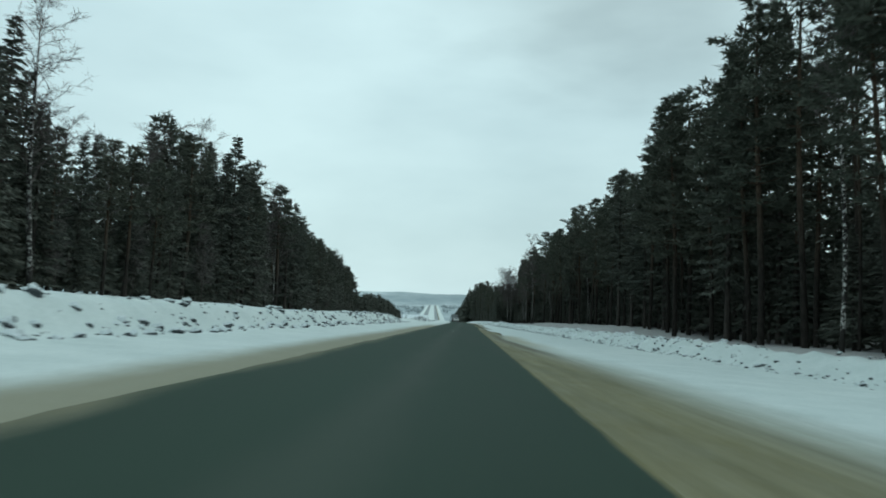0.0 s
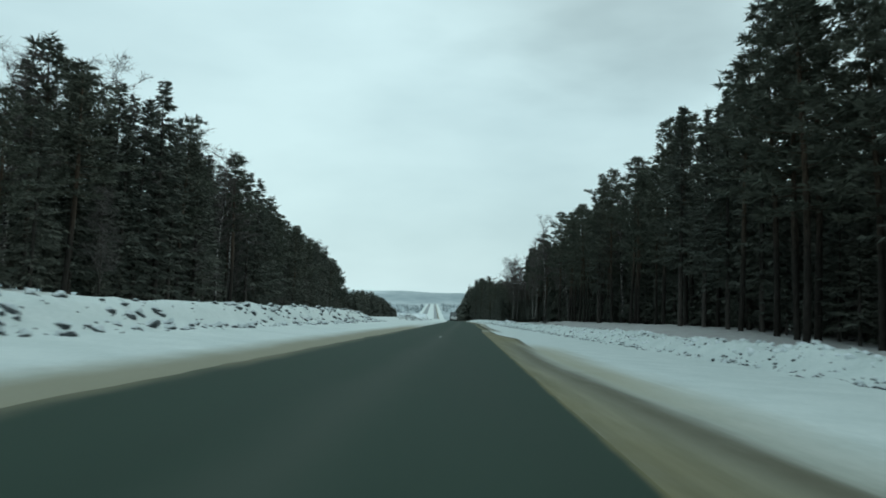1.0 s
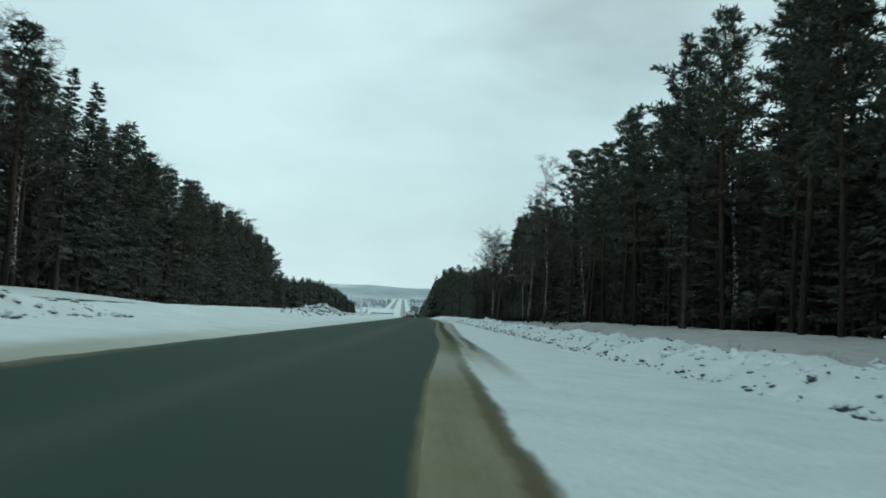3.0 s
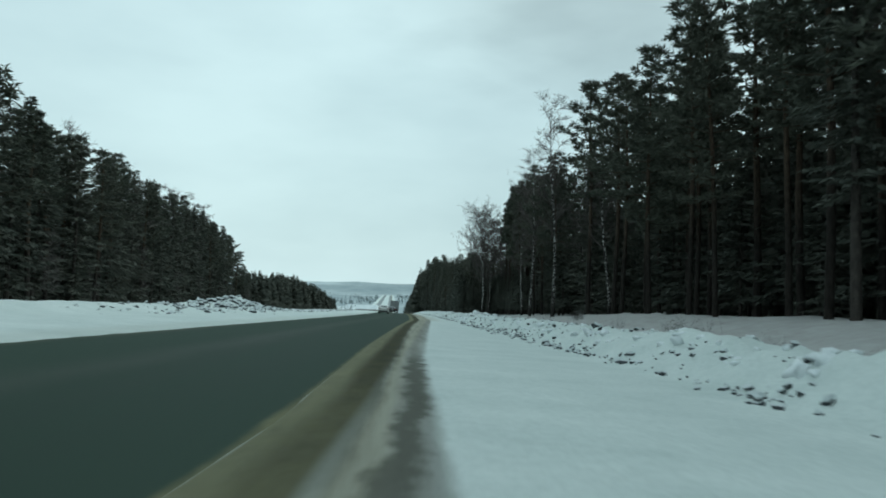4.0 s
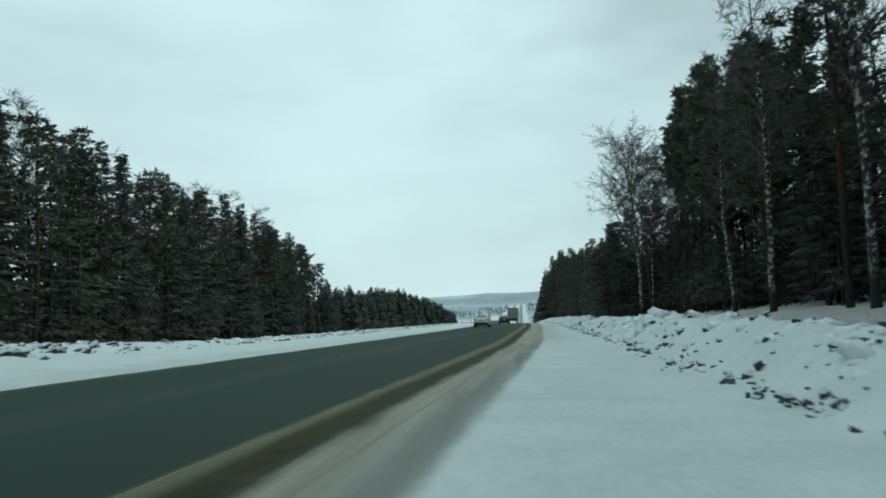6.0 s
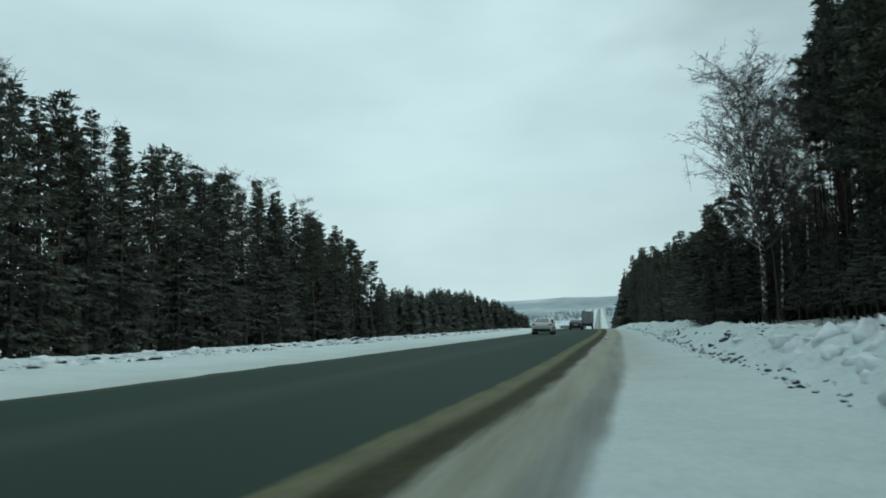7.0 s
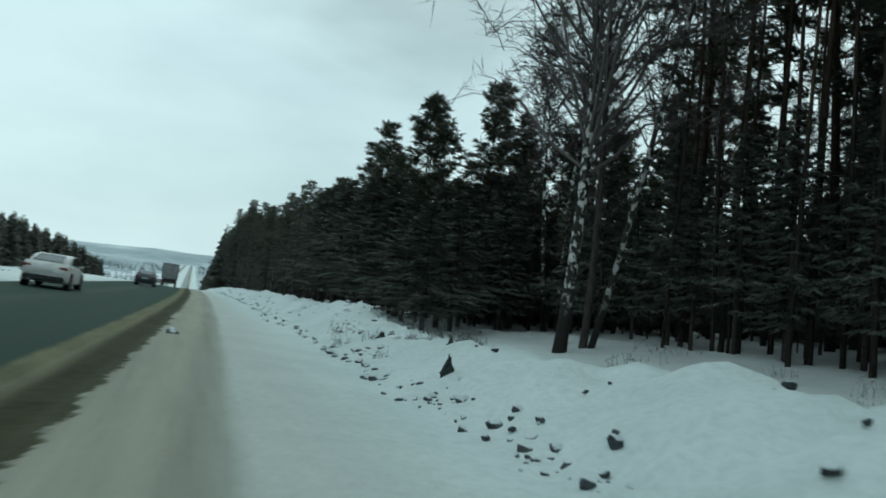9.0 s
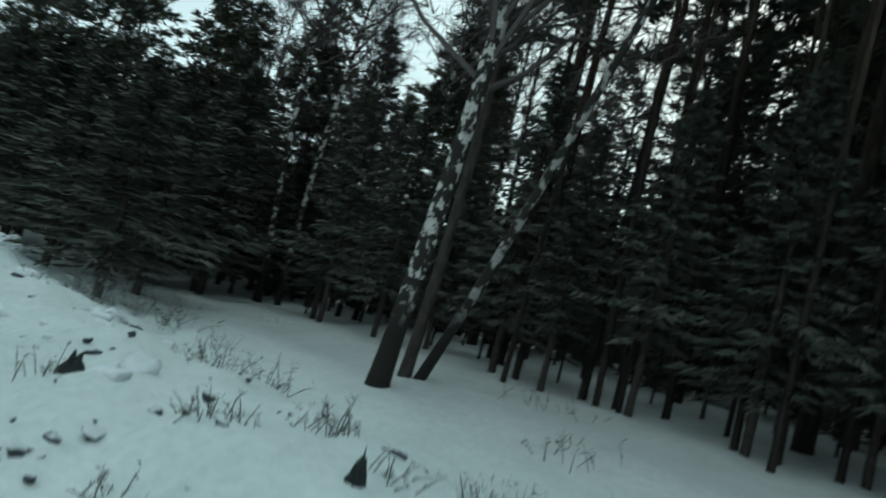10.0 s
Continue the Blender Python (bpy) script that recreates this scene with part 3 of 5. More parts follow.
def lane_dash(y):
    x0, x1 = float(road_x(y)) - 3.12, float(road_x(y + 3.0)) - 3.12
    z = float(cross_fall(x0, y)) + 0.006
    bm = bmesh.new()
    low = [bm.verts.new(p) for p in ((x0 - 0.06, y, z), (x0 + 0.06, y, z), (x1 + 0.06, y + 3.0, z), (x1 - 0.06, y + 3.0, z))]
    bm.faces.new(low)
    top = bmesh.ops.extrude_face_region(bm, geom=bm.faces[:])["geom"]
    bmesh.ops.translate(bm, vec=(0, 0, 0.003), verts=[g for g in top if isinstance(g, bmesh.types.BMVert)])
    return part("lane_dash", bm, PAINT_WHITE, road)


lane_dash(76.8)


# ---------------------------------------------------------------- trees
def pine_meshes(seed, h, crown_from, spread, bare=6, fine=1.0, thick=1.0):
    rng = random.Random(seed)
    wood, green = Soup(), Soup()
    lean = Vector((rng.uniform(-0.02, 0.02), rng.uniform(-0.02, 0.02), 0))
    spine = lambda z: Vector((0, 0, z)) + lean * z + Vector((math.sin(z * 0.23 + seed), math.cos(z * 0.19 + seed), 0)) * 0.12
    zs = [-0.3, 0.3, h * 0.15, h * 0.35, h * 0.55, h * 0.75, h * 0.9, h]
    wood.tube([spine(z) for z in zs], [h * thick * r for r in (0.0115, 0.0095, 0.0085, 0.0075, 0.006, 0.004, 0.002, 0.0006)], 7)
    # whorls of boughs, longest low in the crown and short towards the pointed top
    z, turn = h * crown_from, rng.uniform(0, 6.28)
    while z < h * 0.985:
        f = (z / h - crown_from) / (0.985 - crown_from)
        reach = spread * (1.12 * (1 - f) ** 0.72 + 0.14) * min(1.0, 0.5 + 2.6 * f) * rng.uniform(0.75, 1.15)
        for k in range(4 if f < 0.8 else 3):
            az = turn + k * 1.6 + rng.uniform(-0.5, 0.5)
            length = reach * rng.choice((0.45, 0.75, 1.0, 1.2)) * rng.uniform(0.85, 1.15)
            way = turned(az, radians(rng.uniform(-10, 18) + 34 * f))
            a = spine(z + rng.uniform(-0.15, 0.15))
            mid = a + way * length * 0.55
            tip = mid + (way + Vector((0, 0, 0.22))).normalized() * length * 0.45
            wood.tube([a, mid, tip], [0.05 * (1.2 - f), 0.03 * (1.2 - f), 0.008], 3)
            for j in range(int((3 + length * 2.7) * fine)):
                g = 1.04 - 0.72 * rng.random() ** 1.4
                base = a.lerp(mid, g / 0.55) if g < 0.55 else mid.lerp(tip, (g - 0.55) / 0.45)
                base = base + Vector((rng.gauss(0, 0.24), rng.gauss(0, 0.24), rng.gauss(0.06, 0.09))) * (0.4 + length * 0.2)
                for _ in range(8):
                    w = Vector((rng.gauss(0, 1) + way.x * 0.9, rng.gauss(0, 1) + way.y * 0.9, rng.gauss(0.25, 0.5))).normalized()
                    green.blade(base + w * rng.uniform(0, 0.2), w, rng.uniform(0.4, 0.85) / fine ** 0.4, rng.uniform(0.14, 0.28) / fine ** 0.7, rng)
        turn += 1.1
        z += rng.uniform(0.9, 1.35) * (1.05 - 0.4 * f) * h / 26
    for i in range(bare):
        z = h * rng.uniform(0.16, crown_from)
        a = spine(z)
        way = turned(rng.uniform(0, 6.3), radians(rng.uniform(-20, 15)))
        wood.tube([a, a + way * rng.uniform(0.6, 1.6)], [0.025, 0.006], 3)
    return wood.mesh("pine_trunk", PINE_BARK, True), green.mesh("pine_crown", PINE_NEEDLES)


def spruce_meshes(seed, h, crown_from, spread, fine=1.0):
    rng = random.Random(seed)
    wood, green = Soup(), Soup()
    wood.tube([Vector((0, 0, z)) for z in (-0.3, 0.25, h * 0.3, h * 0.7, h)], [h * r for r in (0.012, 0.0095, 0.0075, 0.004, 0.0005)], 6)
    z = h * crown_from
    while z < h * 0.99:
        f = (z - h * crown_from) / (h * (1 - crown_from))
        reach = (spread * (1 - f) ** 0.85 * (0.75 + 0.25 * min(1, f * 6)) + 0.12) * rng.uniform(0.72, 1.18)
        for k in range(5 if f < 0.9 else 4):
            az = rng.uniform(0, 6.283)
            L = reach * rng.uniform(0.6, 1.15)
            way = turned(az, radians(-14 + 34 * f + rng.uniform(-8, 8)))
            a = Vector((0, 0, z + rng.uniform(-0.15, 0.15)))
            sag = Vector((0, 0, -0.1 * L))
            mid, tip = a + way * L * 0.6 + sag, a + way * L + sag * 0.3
            m = int((3 + L * 2.4) * fine)
            for j in range(m):
                g = (j + 0.7) / m
                p = a.lerp(mid, g / 0.6) if g < 0.6 else mid.lerp(tip, (g - 0.6) / 0.4)
                for s in (-1, 1):
                    w = (way * rng.uniform(0.5, 1.0) + s * way.cross(Vector((0, 0, 1))) * rng.uniform(0.5, 0.9) + Vector((0, 0, rng.uniform(-0.75, 0.05)))).normalized()
                    green.blade(p, w, rng.uniform(0.5, 0.95) * (0.5 + 0.2 * L) / fine ** 0.5, rng.uniform(0.16, 0.3) / fine ** 0.75, rng)
        z += 0.46 * (1.25 - 0.7 * f) / fine ** 0.3
    return wood.mesh("spruce_trunk", SPRUCE_BARK, True), green.mesh("spruce_crown", SPRUCE_NEEDLES)


def birch_meshes(seed, h, lean=(0.0, 0.0), crown_from=0.35, spread=3.6, limbs=34, thick=0.0105, fine=9, slight=False, bark=None):
    rng = random.Random(seed)
    wood, twig = Soup(), Soup()
    lx, ly = lean
    spine = lambda z: Vector((lx * z + 0.16 * math.sin(z * 0.35 + seed), ly * z + 0.14 * math.cos(z * 0.3 + seed) - 0.14 * math.cos(seed), z))
    zs = [-0.35, 0.2, 1.0, h * 0.14, h * 0.26, h * 0.4, h * 0.55, h * 0.7, h * 0.85, h]
    wood.tube([spine(z) for z in zs], [h * thick * r for r in (1.45, 1.2, 1.0, 0.93, 0.85, 0.72, 0.55, 0.38, 0.2, 0.05)], 8)
    for i in range(limbs):
        f = (i + rng.random()) / limbs
        z = h * (crown_from + (0.96 - crown_from) * f)
        az = i * 2.399 + rng.uniform(-0.6, 0.6)
        L = spread * (1.15 - 0.75 * f) * rng.uniform(0.6, 1.2)
        way = turned(az, radians(rng.uniform(32, 62)))
        a = spine(z)
        bow = rng.uniform(0.25, 0.7) * (1 - 0.6 * f)
        mid = a + (way + Vector((0, 0, 0.15))).normalized() * L * 0.5
        tip = mid + (way + Vector((rng.uniform(-0.2, 0.2), rng.uniform(-0.2, 0.2), -bow))).normalized() * L * 0.5
        girth = 0.35 if slight else 1.0
        twig.tube([a, a.lerp(mid, 0.5) - Vector((0, 0, 0.04 * L)), mid, mid.lerp(tip, 0.55) + Vector((0, 0, 0.05 * L)), tip], [0.046 * (1.25 - f) * girth, 0.036 * (1.25 - f) * girth, 0.026 * (1.25 - f) * girth, 0.015, 0.006], 4)
        for j in range(7):
            g = rng.uniform(0.2, 1.0)
            p = a.lerp(mid, g / 0.5) if g < 0.5 else mid.lerp(tip, (g - 0.5) / 0.5)
            w = (way * rng.uniform(0.4, 1) + Vector((rng.gauss(0, 0.6), rng.gauss(0, 0.6), rng.gauss(0.15, 0.4)))).normalized()
            l2 = L * rng.uniform(0.25, 0.5)
            q = p + w * l2
            twig.tube([p, p.lerp(q, 0.6) + Vector((0, 0, 0.05)), q + Vector((0, 0, -0.12 * l2))], [0.018, 0.013, 0.006], 3)
            for k in range(fine):
                s = p.lerp(q, rng.uniform(0.25, 1.0))
                v = (w * 0.7 + Vector((rng.gauss(0, 0.7), rng.gauss(0, 0.7), rng.gauss(-0.15, 0.55)))).normalized()
                twig.blade(s, v, rng.uniform(0.3, 0.8), rng.uniform(0.026, 0.044), rng)
    return wood.mesh("birch_trunk", bark or (SPRUCE_BARK if slight else BIRCH_BARK), True), twig.mesh("birch_crown", PALE_TWIGS if slight else TWIGS)


def tree(name, meshes, m, label, category, group=""):
    thing = empty(name, m, label=label, category=category, group=group)
    part("trunk", meshes[0], None, thing)
    part("crown", meshes[1], None, thing)
    return thing


KINDS = {}


def kind_of(key, name, maker, count, label, category, group):
    KINDS[key] = [(maker(i), name, label, category, group) for i in range(count)]


kind_of("pine", "pine_tree", lambda i: pine_meshes(11 + i, 26, (0.42, 0.5, 0.36, 0.55)[i], (3.0, 2.7, 3.4, 2.6)[i]), 4, "tall dark green pine with a bare reddish trunk", "pine tree", "trees of the roadside forest")
kind_of("spruce", "spruce_tree", lambda i: spruce_meshes(31 + i, 22, (0.1, 0.16, 0.07)[i], (2.9, 2.5, 3.2)[i], 1.0), 3, "dark green spruce standing in snow", "spruce tree", "trees of the roadside forest")
kind_of("front_pine", "pine_tree", lambda i: pine_meshes(211 + i, 26, (0.4, 0.5, 0.34)[i], (3.0, 2.7, 3.3)[i], 10, 1.5, 0.85), 3, "tall dark green pine with a bare reddish trunk", "pine tree", "trees of the roadside forest")
kind_of("front_spruce", "spruce_tree", lambda i: spruce_meshes(231 + i, 22, (0.2, 0.27)[i], (2.9, 2.5)[i], 1.9), 2, "dark green spruce standing in snow", "spruce tree", "trees of the roadside forest")
kind_of("near_pine", "pine_tree", lambda i: pine_meshes(91 + i, 22, (0.38, 0.5)[i], (2.2, 1.9)[i], 16, 1.7, 0.55), 2, "slim dark pine with a bare trunk, standing in snow", "pine tree", "trees of the roadside forest")
kind_of("slim_pine", "pine_tree", lambda i: pine_meshes(191 + i, 22, (0.7, 0.78)[i], (1.8, 1.5)[i], 30, 1.5, 0.5), 2, "slim dark pine with a bare trunk, standing in snow", "pine tree", "trees of the roadside forest")
kind_of("near_spruce", "spruce_tree", lambda i: spruce_meshes(95 + i, 14, (0.2, 0.26, 0.17)[i], (2.5, 2.2, 2.7)[i], 1.8), 3, "dark green spruce with low drooping branches", "spruce tree", "undergrowth of the forest")
kind_of("young", "young_spruce", lambda i: spruce_meshes(51 + i, 9, (0.14, 0.18)[i], (2.1, 1.8)[i], 1.8), 2, "low dark young spruce in the forest's undergrowth", "spruce tree", "undergrowth of the forest")
kind_of("birch", "birch_tree", lambda i: birch_meshes(71 + i, 21, ((0.01, 0.0), (-0.02, 0.02), (0.03, -0.01))[i], 0.35, 3.6, 34, 0.0075, 9, False, GREY_BIRCH_BARK), 3, "bare leafless birch with thin grey twigs", "birch tree", "trees of the roadside forest")
kind_of("shrub", "birch_sapling", lambda i: birch_meshes(141 + i, 8, ((0.02, 0.01), (-0.03, 0.02))[i], 0.12, 2.3, 24, 0.006, 7, True), 2, "bare young birch at the foot of the forest", "birch tree", "saplings along the forest")
HEIGHTS = {"front_pine": 26.0, "front_spruce": 22.0, "shrub": 8.0, "near_pine": 22.0, "slim_pine": 22.0, "near_spruce": 14.0, "pine": 26.0, "spruce": 22.0, "young": 9.0, "birch": 21.0}
MADE = {}


def plant(key, x, y, height, rng, turn=None, sink=0.1, wide=1.0):
    i = rng.randrange(len(KINDS[key]))
    meshes, name, label, category, group = KINDS[key][i]
    s = height / HEIGHTS[key]
    z = float(land_z(x, y, False)) - sink
    turn = rng.uniform(0, 360) if turn is None else turn
    m = pose(x, y, z, rng.uniform(-1.2, 1.2), rng.uniform(-1.2, 1.2), 0) @ pose(0, 0, 0, 0, 0, turn) @ Matrix.Diagonal((s * wide, s * wide, s, 1))
    if (key, i) not in MADE:
        MADE[key, i] = tree(name, meshes, m, label, category, group)
        return MADE[key, i]
    ob = copy_thing(MADE[key, i], pose(x, y, z))
    ob.matrix_basis = m
    return ob


def skyline(table):
    ys, hs = zip(*table)
    return lambda y: float(np.interp(y, ys, hs))


RIGHT_TOP = skyline(((0, 31), (60, 33), (90, 32), (102, 26.5), (140, 26.5), (165, 26), (185, 25), (198, 26.5), (212, 21.5), (242, 20.5), (250, 13), (268, 13.5), (285, 16), (310, 16), (335, 18.5), (370, 20.5), (470, 26), (520, 30)))
LEFT_TOP = skyline(((0, 22), (58, 26), (66, 30), (74, 28), (82, 21), (95, 20.6), (108, 22), (118, 28), (135, 32), (160, 28.5), (175, 30), (185, 29.6), (210, 28.5), (250, 28), (280, 26.5), (300, 27), (325, 25.4), (345, 23.5), (356, 15), (372, 12), (460, 14), (520, 14.6), (590, 13)))

rng = random.Random(5)


def forest_edge_right(y):
    return 26.0 + 0.8 * math.sin(y * 0.11) + (1.2 if y < 190 else 0.0) - (2.5 * smooth_step(300, 430, y))


far_edge = []
# rows of the forest on the side of the bank; the stretch beside the birches is planted below
for row, (gap, deep) in enumerate(((4.6, 0.0), (4.8, 3.5), (6.5, 7.5))):
    y = 20.0 + row
    while y < 490:
        x = forest_edge_right(y) + deep + rng.uniform(-1.4, 1.4)
        top = RIGHT_TOP(y) * rng.triangular(0.7, 1.04, 0.9) * (1 + 0.03 * row)
        kind = "pine" if rng.random() < ((0.8 if row == 0 and y < 222 else 0.6) if y < 245 else 0.4) else "spruce"
        if (row > 0 and rng.random() < 0.1) or (row < 2 and 192 < y < 222 and rng.random() < 0.24):
            kind = "birch"
        if 256 <= y < 305 and kind == "spruce":
            top *= 0.72
        if row == 0 and 40 < y < 222 and kind != "birch":
            kind = "front_" + kind
        if row == 2 and kind != "birch":
            far_edge.append((x, y, float(land_z(x, y, False)), (top if y < 218 or y > 262 else 6.5) - rise(x, y)))
        elif row < 2 and 43 < y < 57:
            plant("slim_pine", x + 1.0, y, (top + 3) - rise(x, y), rng, wide=1.1)
        elif not 222 < y < 256:
            plant(kind, x, y, top - rise(x, y), rng, wide=rng.uniform(1.0, 1.3))
        y += gap * rng.uniform(0.75, 1.3) * (1.0 if y < 330 else 1.4)
y = 488.0
while y < 820:
    for deep in (0, 6):
        x = float(road_x(y)) + 15.0 + deep + rng.uniform(-1.5, 1.5)
        far_edge.append((x, y + rng.uniform(-2, 2), float(land_z(x, y, False)), float(np.interp(y, (480, 560, 700, 820), (24, 20, 13, 8))) * rng.uniform(0.8, 1.05) - rise(x, y)))
    y += 6.0
# undergrowth that closes the forest
for deep, first, last in ((4.2, 15, 226), (6.5, 15, 300)):
    y = float(first)
    while y < last:
        if not (224 < y < 256):
            x = forest_edge_right(y) + deep + rng.uniform(-1, 1.5)
            if deep < 5:
                plant("young", x, y, rng.uniform(6.0, 10.5), rng, wide=1.35)
            else:
                far_edge.append((x, y, float(land_z(x, y, False)), rng.uniform(6.0, 10.5)))
        y += rng.uniform(2.6, 4.2)
# beside the birches: slim pines in front of a dark thicket of spruces
for x, y, h in ((25.9, 238.6, 17), (26.3, 237.2, 18), (26.6, 235.6, 19), (25.7, 233.3, 20), (28.2, 241.5, 18), (27.4, 231.2, 19), (29.5, 239.5, 24), (30.2, 235.0, 21), (26.9, 229.0, 19), (28.8, 227.3, 20), (32.0, 231.0, 20), (33.5, 240.5, 19), (25.2, 226.4, 19), (30.5, 224.5, 20), (33.0, 227.0, 20), (36.0, 236.0, 20), (38.0, 230.0, 21), (35.5, 246.0, 18), (40.0, 241.0, 20), (27.0, 258.5, 14), (24.5, 263.0, 14), (34.0, 234.0, 19), (31.5, 228.5, 19), (36.5, 228.0, 20), (29.0, 232.5, 18), (35.0, 223.0, 20), (27.5, 223.5, 19), (38.5, 235.5, 19), (33.5, 237.0, 18)):
    plant("slim_pine" if y > 232.6 else "near_pine", x + 0.7, y + 1.2, h, rng, wide=rng.uniform(0.85, 1.1))
for x, y, h in ((25.0, 238.2, 15), (25.2, 236.4, 17), (25.5, 236.0, 16), (26.2, 236.6, 18), (26.6, 234.6, 17), (25.4, 233.8, 18), (24.8, 233.0, 16), (25.6, 232.4, 19), (24.9, 231.0, 17), (26.4, 230.2, 18), (25.2, 228.6, 17)):
    plant("slim_pine" if y > 232.6 else "near_pine", x + 0.7, y + 1.2, h, rng, wide=rng.uniform(0.6, 0.85))
for x, y, h in ((27.9, 241.5, 20), (28.4, 234.8, 21), (30.8, 238.6, 20), (31.8, 235.0, 19)):
    plant("front_pine", x, y, h, rng, wide=rng.uniform(1.0, 1.2))
for x, y, h in ((34.0, 236.0, 16), (38.5, 238.4, 17), (45.0, 238.0, 18), (42.0, 241.8, 17), (50.0, 243.5, 19), (47.0, 234.0, 18)):
    plant("near_pine", x, y, h, rng, wide=rng.uniform(1.3, 1.6))
for x, y, h in ((34.5, 249.0, 16), (37.0, 252.5, 17), (33.0, 255.5, 15), (38.5, 246.0, 16), (41.0, 250.0, 17), (36.0, 243.0, 16), (31.0, 260.0, 15), (30.0, 252.0, 14), (32.5, 246.5, 15), (29.0, 256.5, 14)):
    plant("birch", x, y, h, rng)


for i in range(15):
    x, y = 26.3 + rng.uniform(-0.5, 0.7), 223.0 + i * 1.75 + rng.uniform(-0.5, 0.5)
    plant("near_spruce", x, y, rng.uniform(5.2, 7.0), rng, wide=rng.uniform(1.2, 1.5))


def understory(x):
    """The height to which the dark undergrowth reaches, rising away from the road."""
    return 1.2 + 0.25 * (x - 13.7)


for row, (x0, gap) in enumerate(((28.8, 1.9), (31.4, 1.7), (34.2, 1.9), (37.4, 2.8))):
    y = 217.0 + 0.6 * row
    while y < 257 + row * 3:
        x = x0 + rng.uniform(-0.9, 0.9) + (1.5 if y > 245 else 0.0)
        h = understory(x) * rng.triangular(0.7, 1.2, 0.95) - rise(x, y)
        if rng.random() < 0.22:
            plant("near_pine", x, y, h * 1.25, rng, wide=rng.uniform(1.3, 2.0))
        else:
            plant("near_spruce", x, y, h, rng, wide=rng.uniform(1.3, 1.7))
        y += gap * rng.uniform(0.7, 1.3)
for i in range(30):
    x, y = rng.uniform(26.8, 34.5), 247.5 + i * 0.95 + rng.uniform(-0.6, 0.6)
    plant("near_spruce", x, y, (understory(x) + 0.12 * (y - 240)) * rng.uniform(0.75, 1.05) - rise(x, y), rng, wide=rng.uniform(1.5, 2.0))
for i in range(11):
    x, y = rng.uniform(30, 38), 236.5 + i * 2.4 + rng.uniform(-0.8, 0.8)
    plant("near_pine", x, y, rng.uniform(9, 12), rng, wide=rng.uniform(1.0, 1.4))
for i in range(5):
    x, y = rng.uniform(36, 50), 227 + i * 3.4 + rng.uniform(-0.8, 0.8)
    plant("near_pine", x, y, rng.uniform(11, 14.5), rng, wide=rng.uniform(1.3, 1.7))
for x, y, h in ((24.6, 249.6, 6.6), (25.8, 252.2, 7.2), (27.0, 254.4, 7.6), (24.4, 254.0, 6.8), (28.6, 257.6, 8.4), (27.6, 260.5, 8.8), (30.2, 262.0, 9.2), (29.4, 266.0, 9.6), (31.5, 270.0, 10.5)):
    plant("near_spruce", x, y, h, rng, wide=rng.uniform(1.6, 2.0))
for x, y, h in ((26.4, 257.0, 12.6), (29.5, 260.0, 12.2), (32.5, 266.5, 13.0)):
    plant("near_pine", x, y, h, rng, wide=1.2)
# taller pines deeper in, with sky between their crowns
for i in range(27):
    x = 37 + 24 * rng.random()
    y = 200 + i * 2.95 + rng.uniform(-1.5, 1.5)
    plant("pine", x, y, rng.uniform(15, 21), rng, wide=rng.uniform(0.8, 1.1))
for i, (x, y, h) in enumerate(((19.9, 244.6, 4.6), (21.6, 246.8, 5.0), (20.4, 249.2, 5.2), (22.4, 251.0, 6.2), (20.6, 253.5, 6.4), (22.8, 255.5, 11.3), (20.8, 258.0, 7.0), (23.0, 260.5, 8.4), (21.2, 263.0, 7.2), (23.4, 267.5, 12.2), (21.8, 269.5, 8.0), (24.0, 275.0, 12.4), (22.4, 277.0, 8.8), (24.2, 282.0, 10.5), (23.0, 287.0, 10.4), (24.5, 294.0, 12.4))):
    tall = h > 11
    plant("near_pine" if tall else "near_spruce", x, y, h, rng, wide=1.5 if tall else 2.2)
y = 256.0
while y < 312:
    x = 24.6 + rng.uniform(-0.8, 1.4)
    plant("near_pine" if rng.random() < 0.45 else "near_spruce", x, y, float(np.interp(y, (256, 265, 280, 310), (6.4, 8.4, 9.6, 12))) * rng.uniform(0.85, 1.12), rng, wide=rng.uniform(1.7, 2.2))
    y += rng.uniform(1.6, 2.6)

# the forest beyond the second carriageway
for row, (gap, deep) in enumerate(((4.5, 0.0), (5.0, 4.0), (7.0, 8.0))):
    y = 10.0 + row
    while y < 366:
        x = -38.5 - deep + rng.uniform(-1.8, 1.8)
        top = LEFT_TOP(y) * rng.triangular(0.7 if y < 150 else 0.82, 1.05 if y < 150 else 1.0, 0.88 if y < 150 else 0.91) * (1 + 0.03 * row)
        kind = "spruce" if rng.random() < 0.62 else "pine"
        if rng.random() < (0.05, 0.2, 0.35)[row]:
            kind, top = "birch", top * 1.08
        if row == 2 and kind != "birch":
            far_edge.append((x, y, float(land_z(x, y, False)), top))
        else:
            plant(kind, x, y, top, rng, wide=rng.uniform(1.1, 1.5))
        y += gap * rng.uniform(0.75, 1.3)
    while y < 600:
        x = -36.0 - deep + 0.03 * (y - 372) + rng.uniform(-1.8, 1.8)
        far_edge.append((x, y, float(land_z(x, y, False)), LEFT_TOP(y) * rng.uniform(0.9, 1.15)))
        y += gap * 0.8 * rng.uniform(0.75, 1.3)
y = 40.0
while y < 366:
    x = -38.5 + rng.uniform(-4, 0)
    far_edge.append((x, y, float(land_z(x, y, False)), rng.uniform(6, 11)))
    y += rng.uniform(3.2, 5.0)


# saplings whose lightened twigs pale the forest's foot as haze does
y = 60.0
while y < 366:
    plant("shrub", -37.4 + rng.uniform(-2.0, 0.8), y, rng.uniform(7, 13), rng, wide=1.0)
    y += rng.uniform(14, 26)

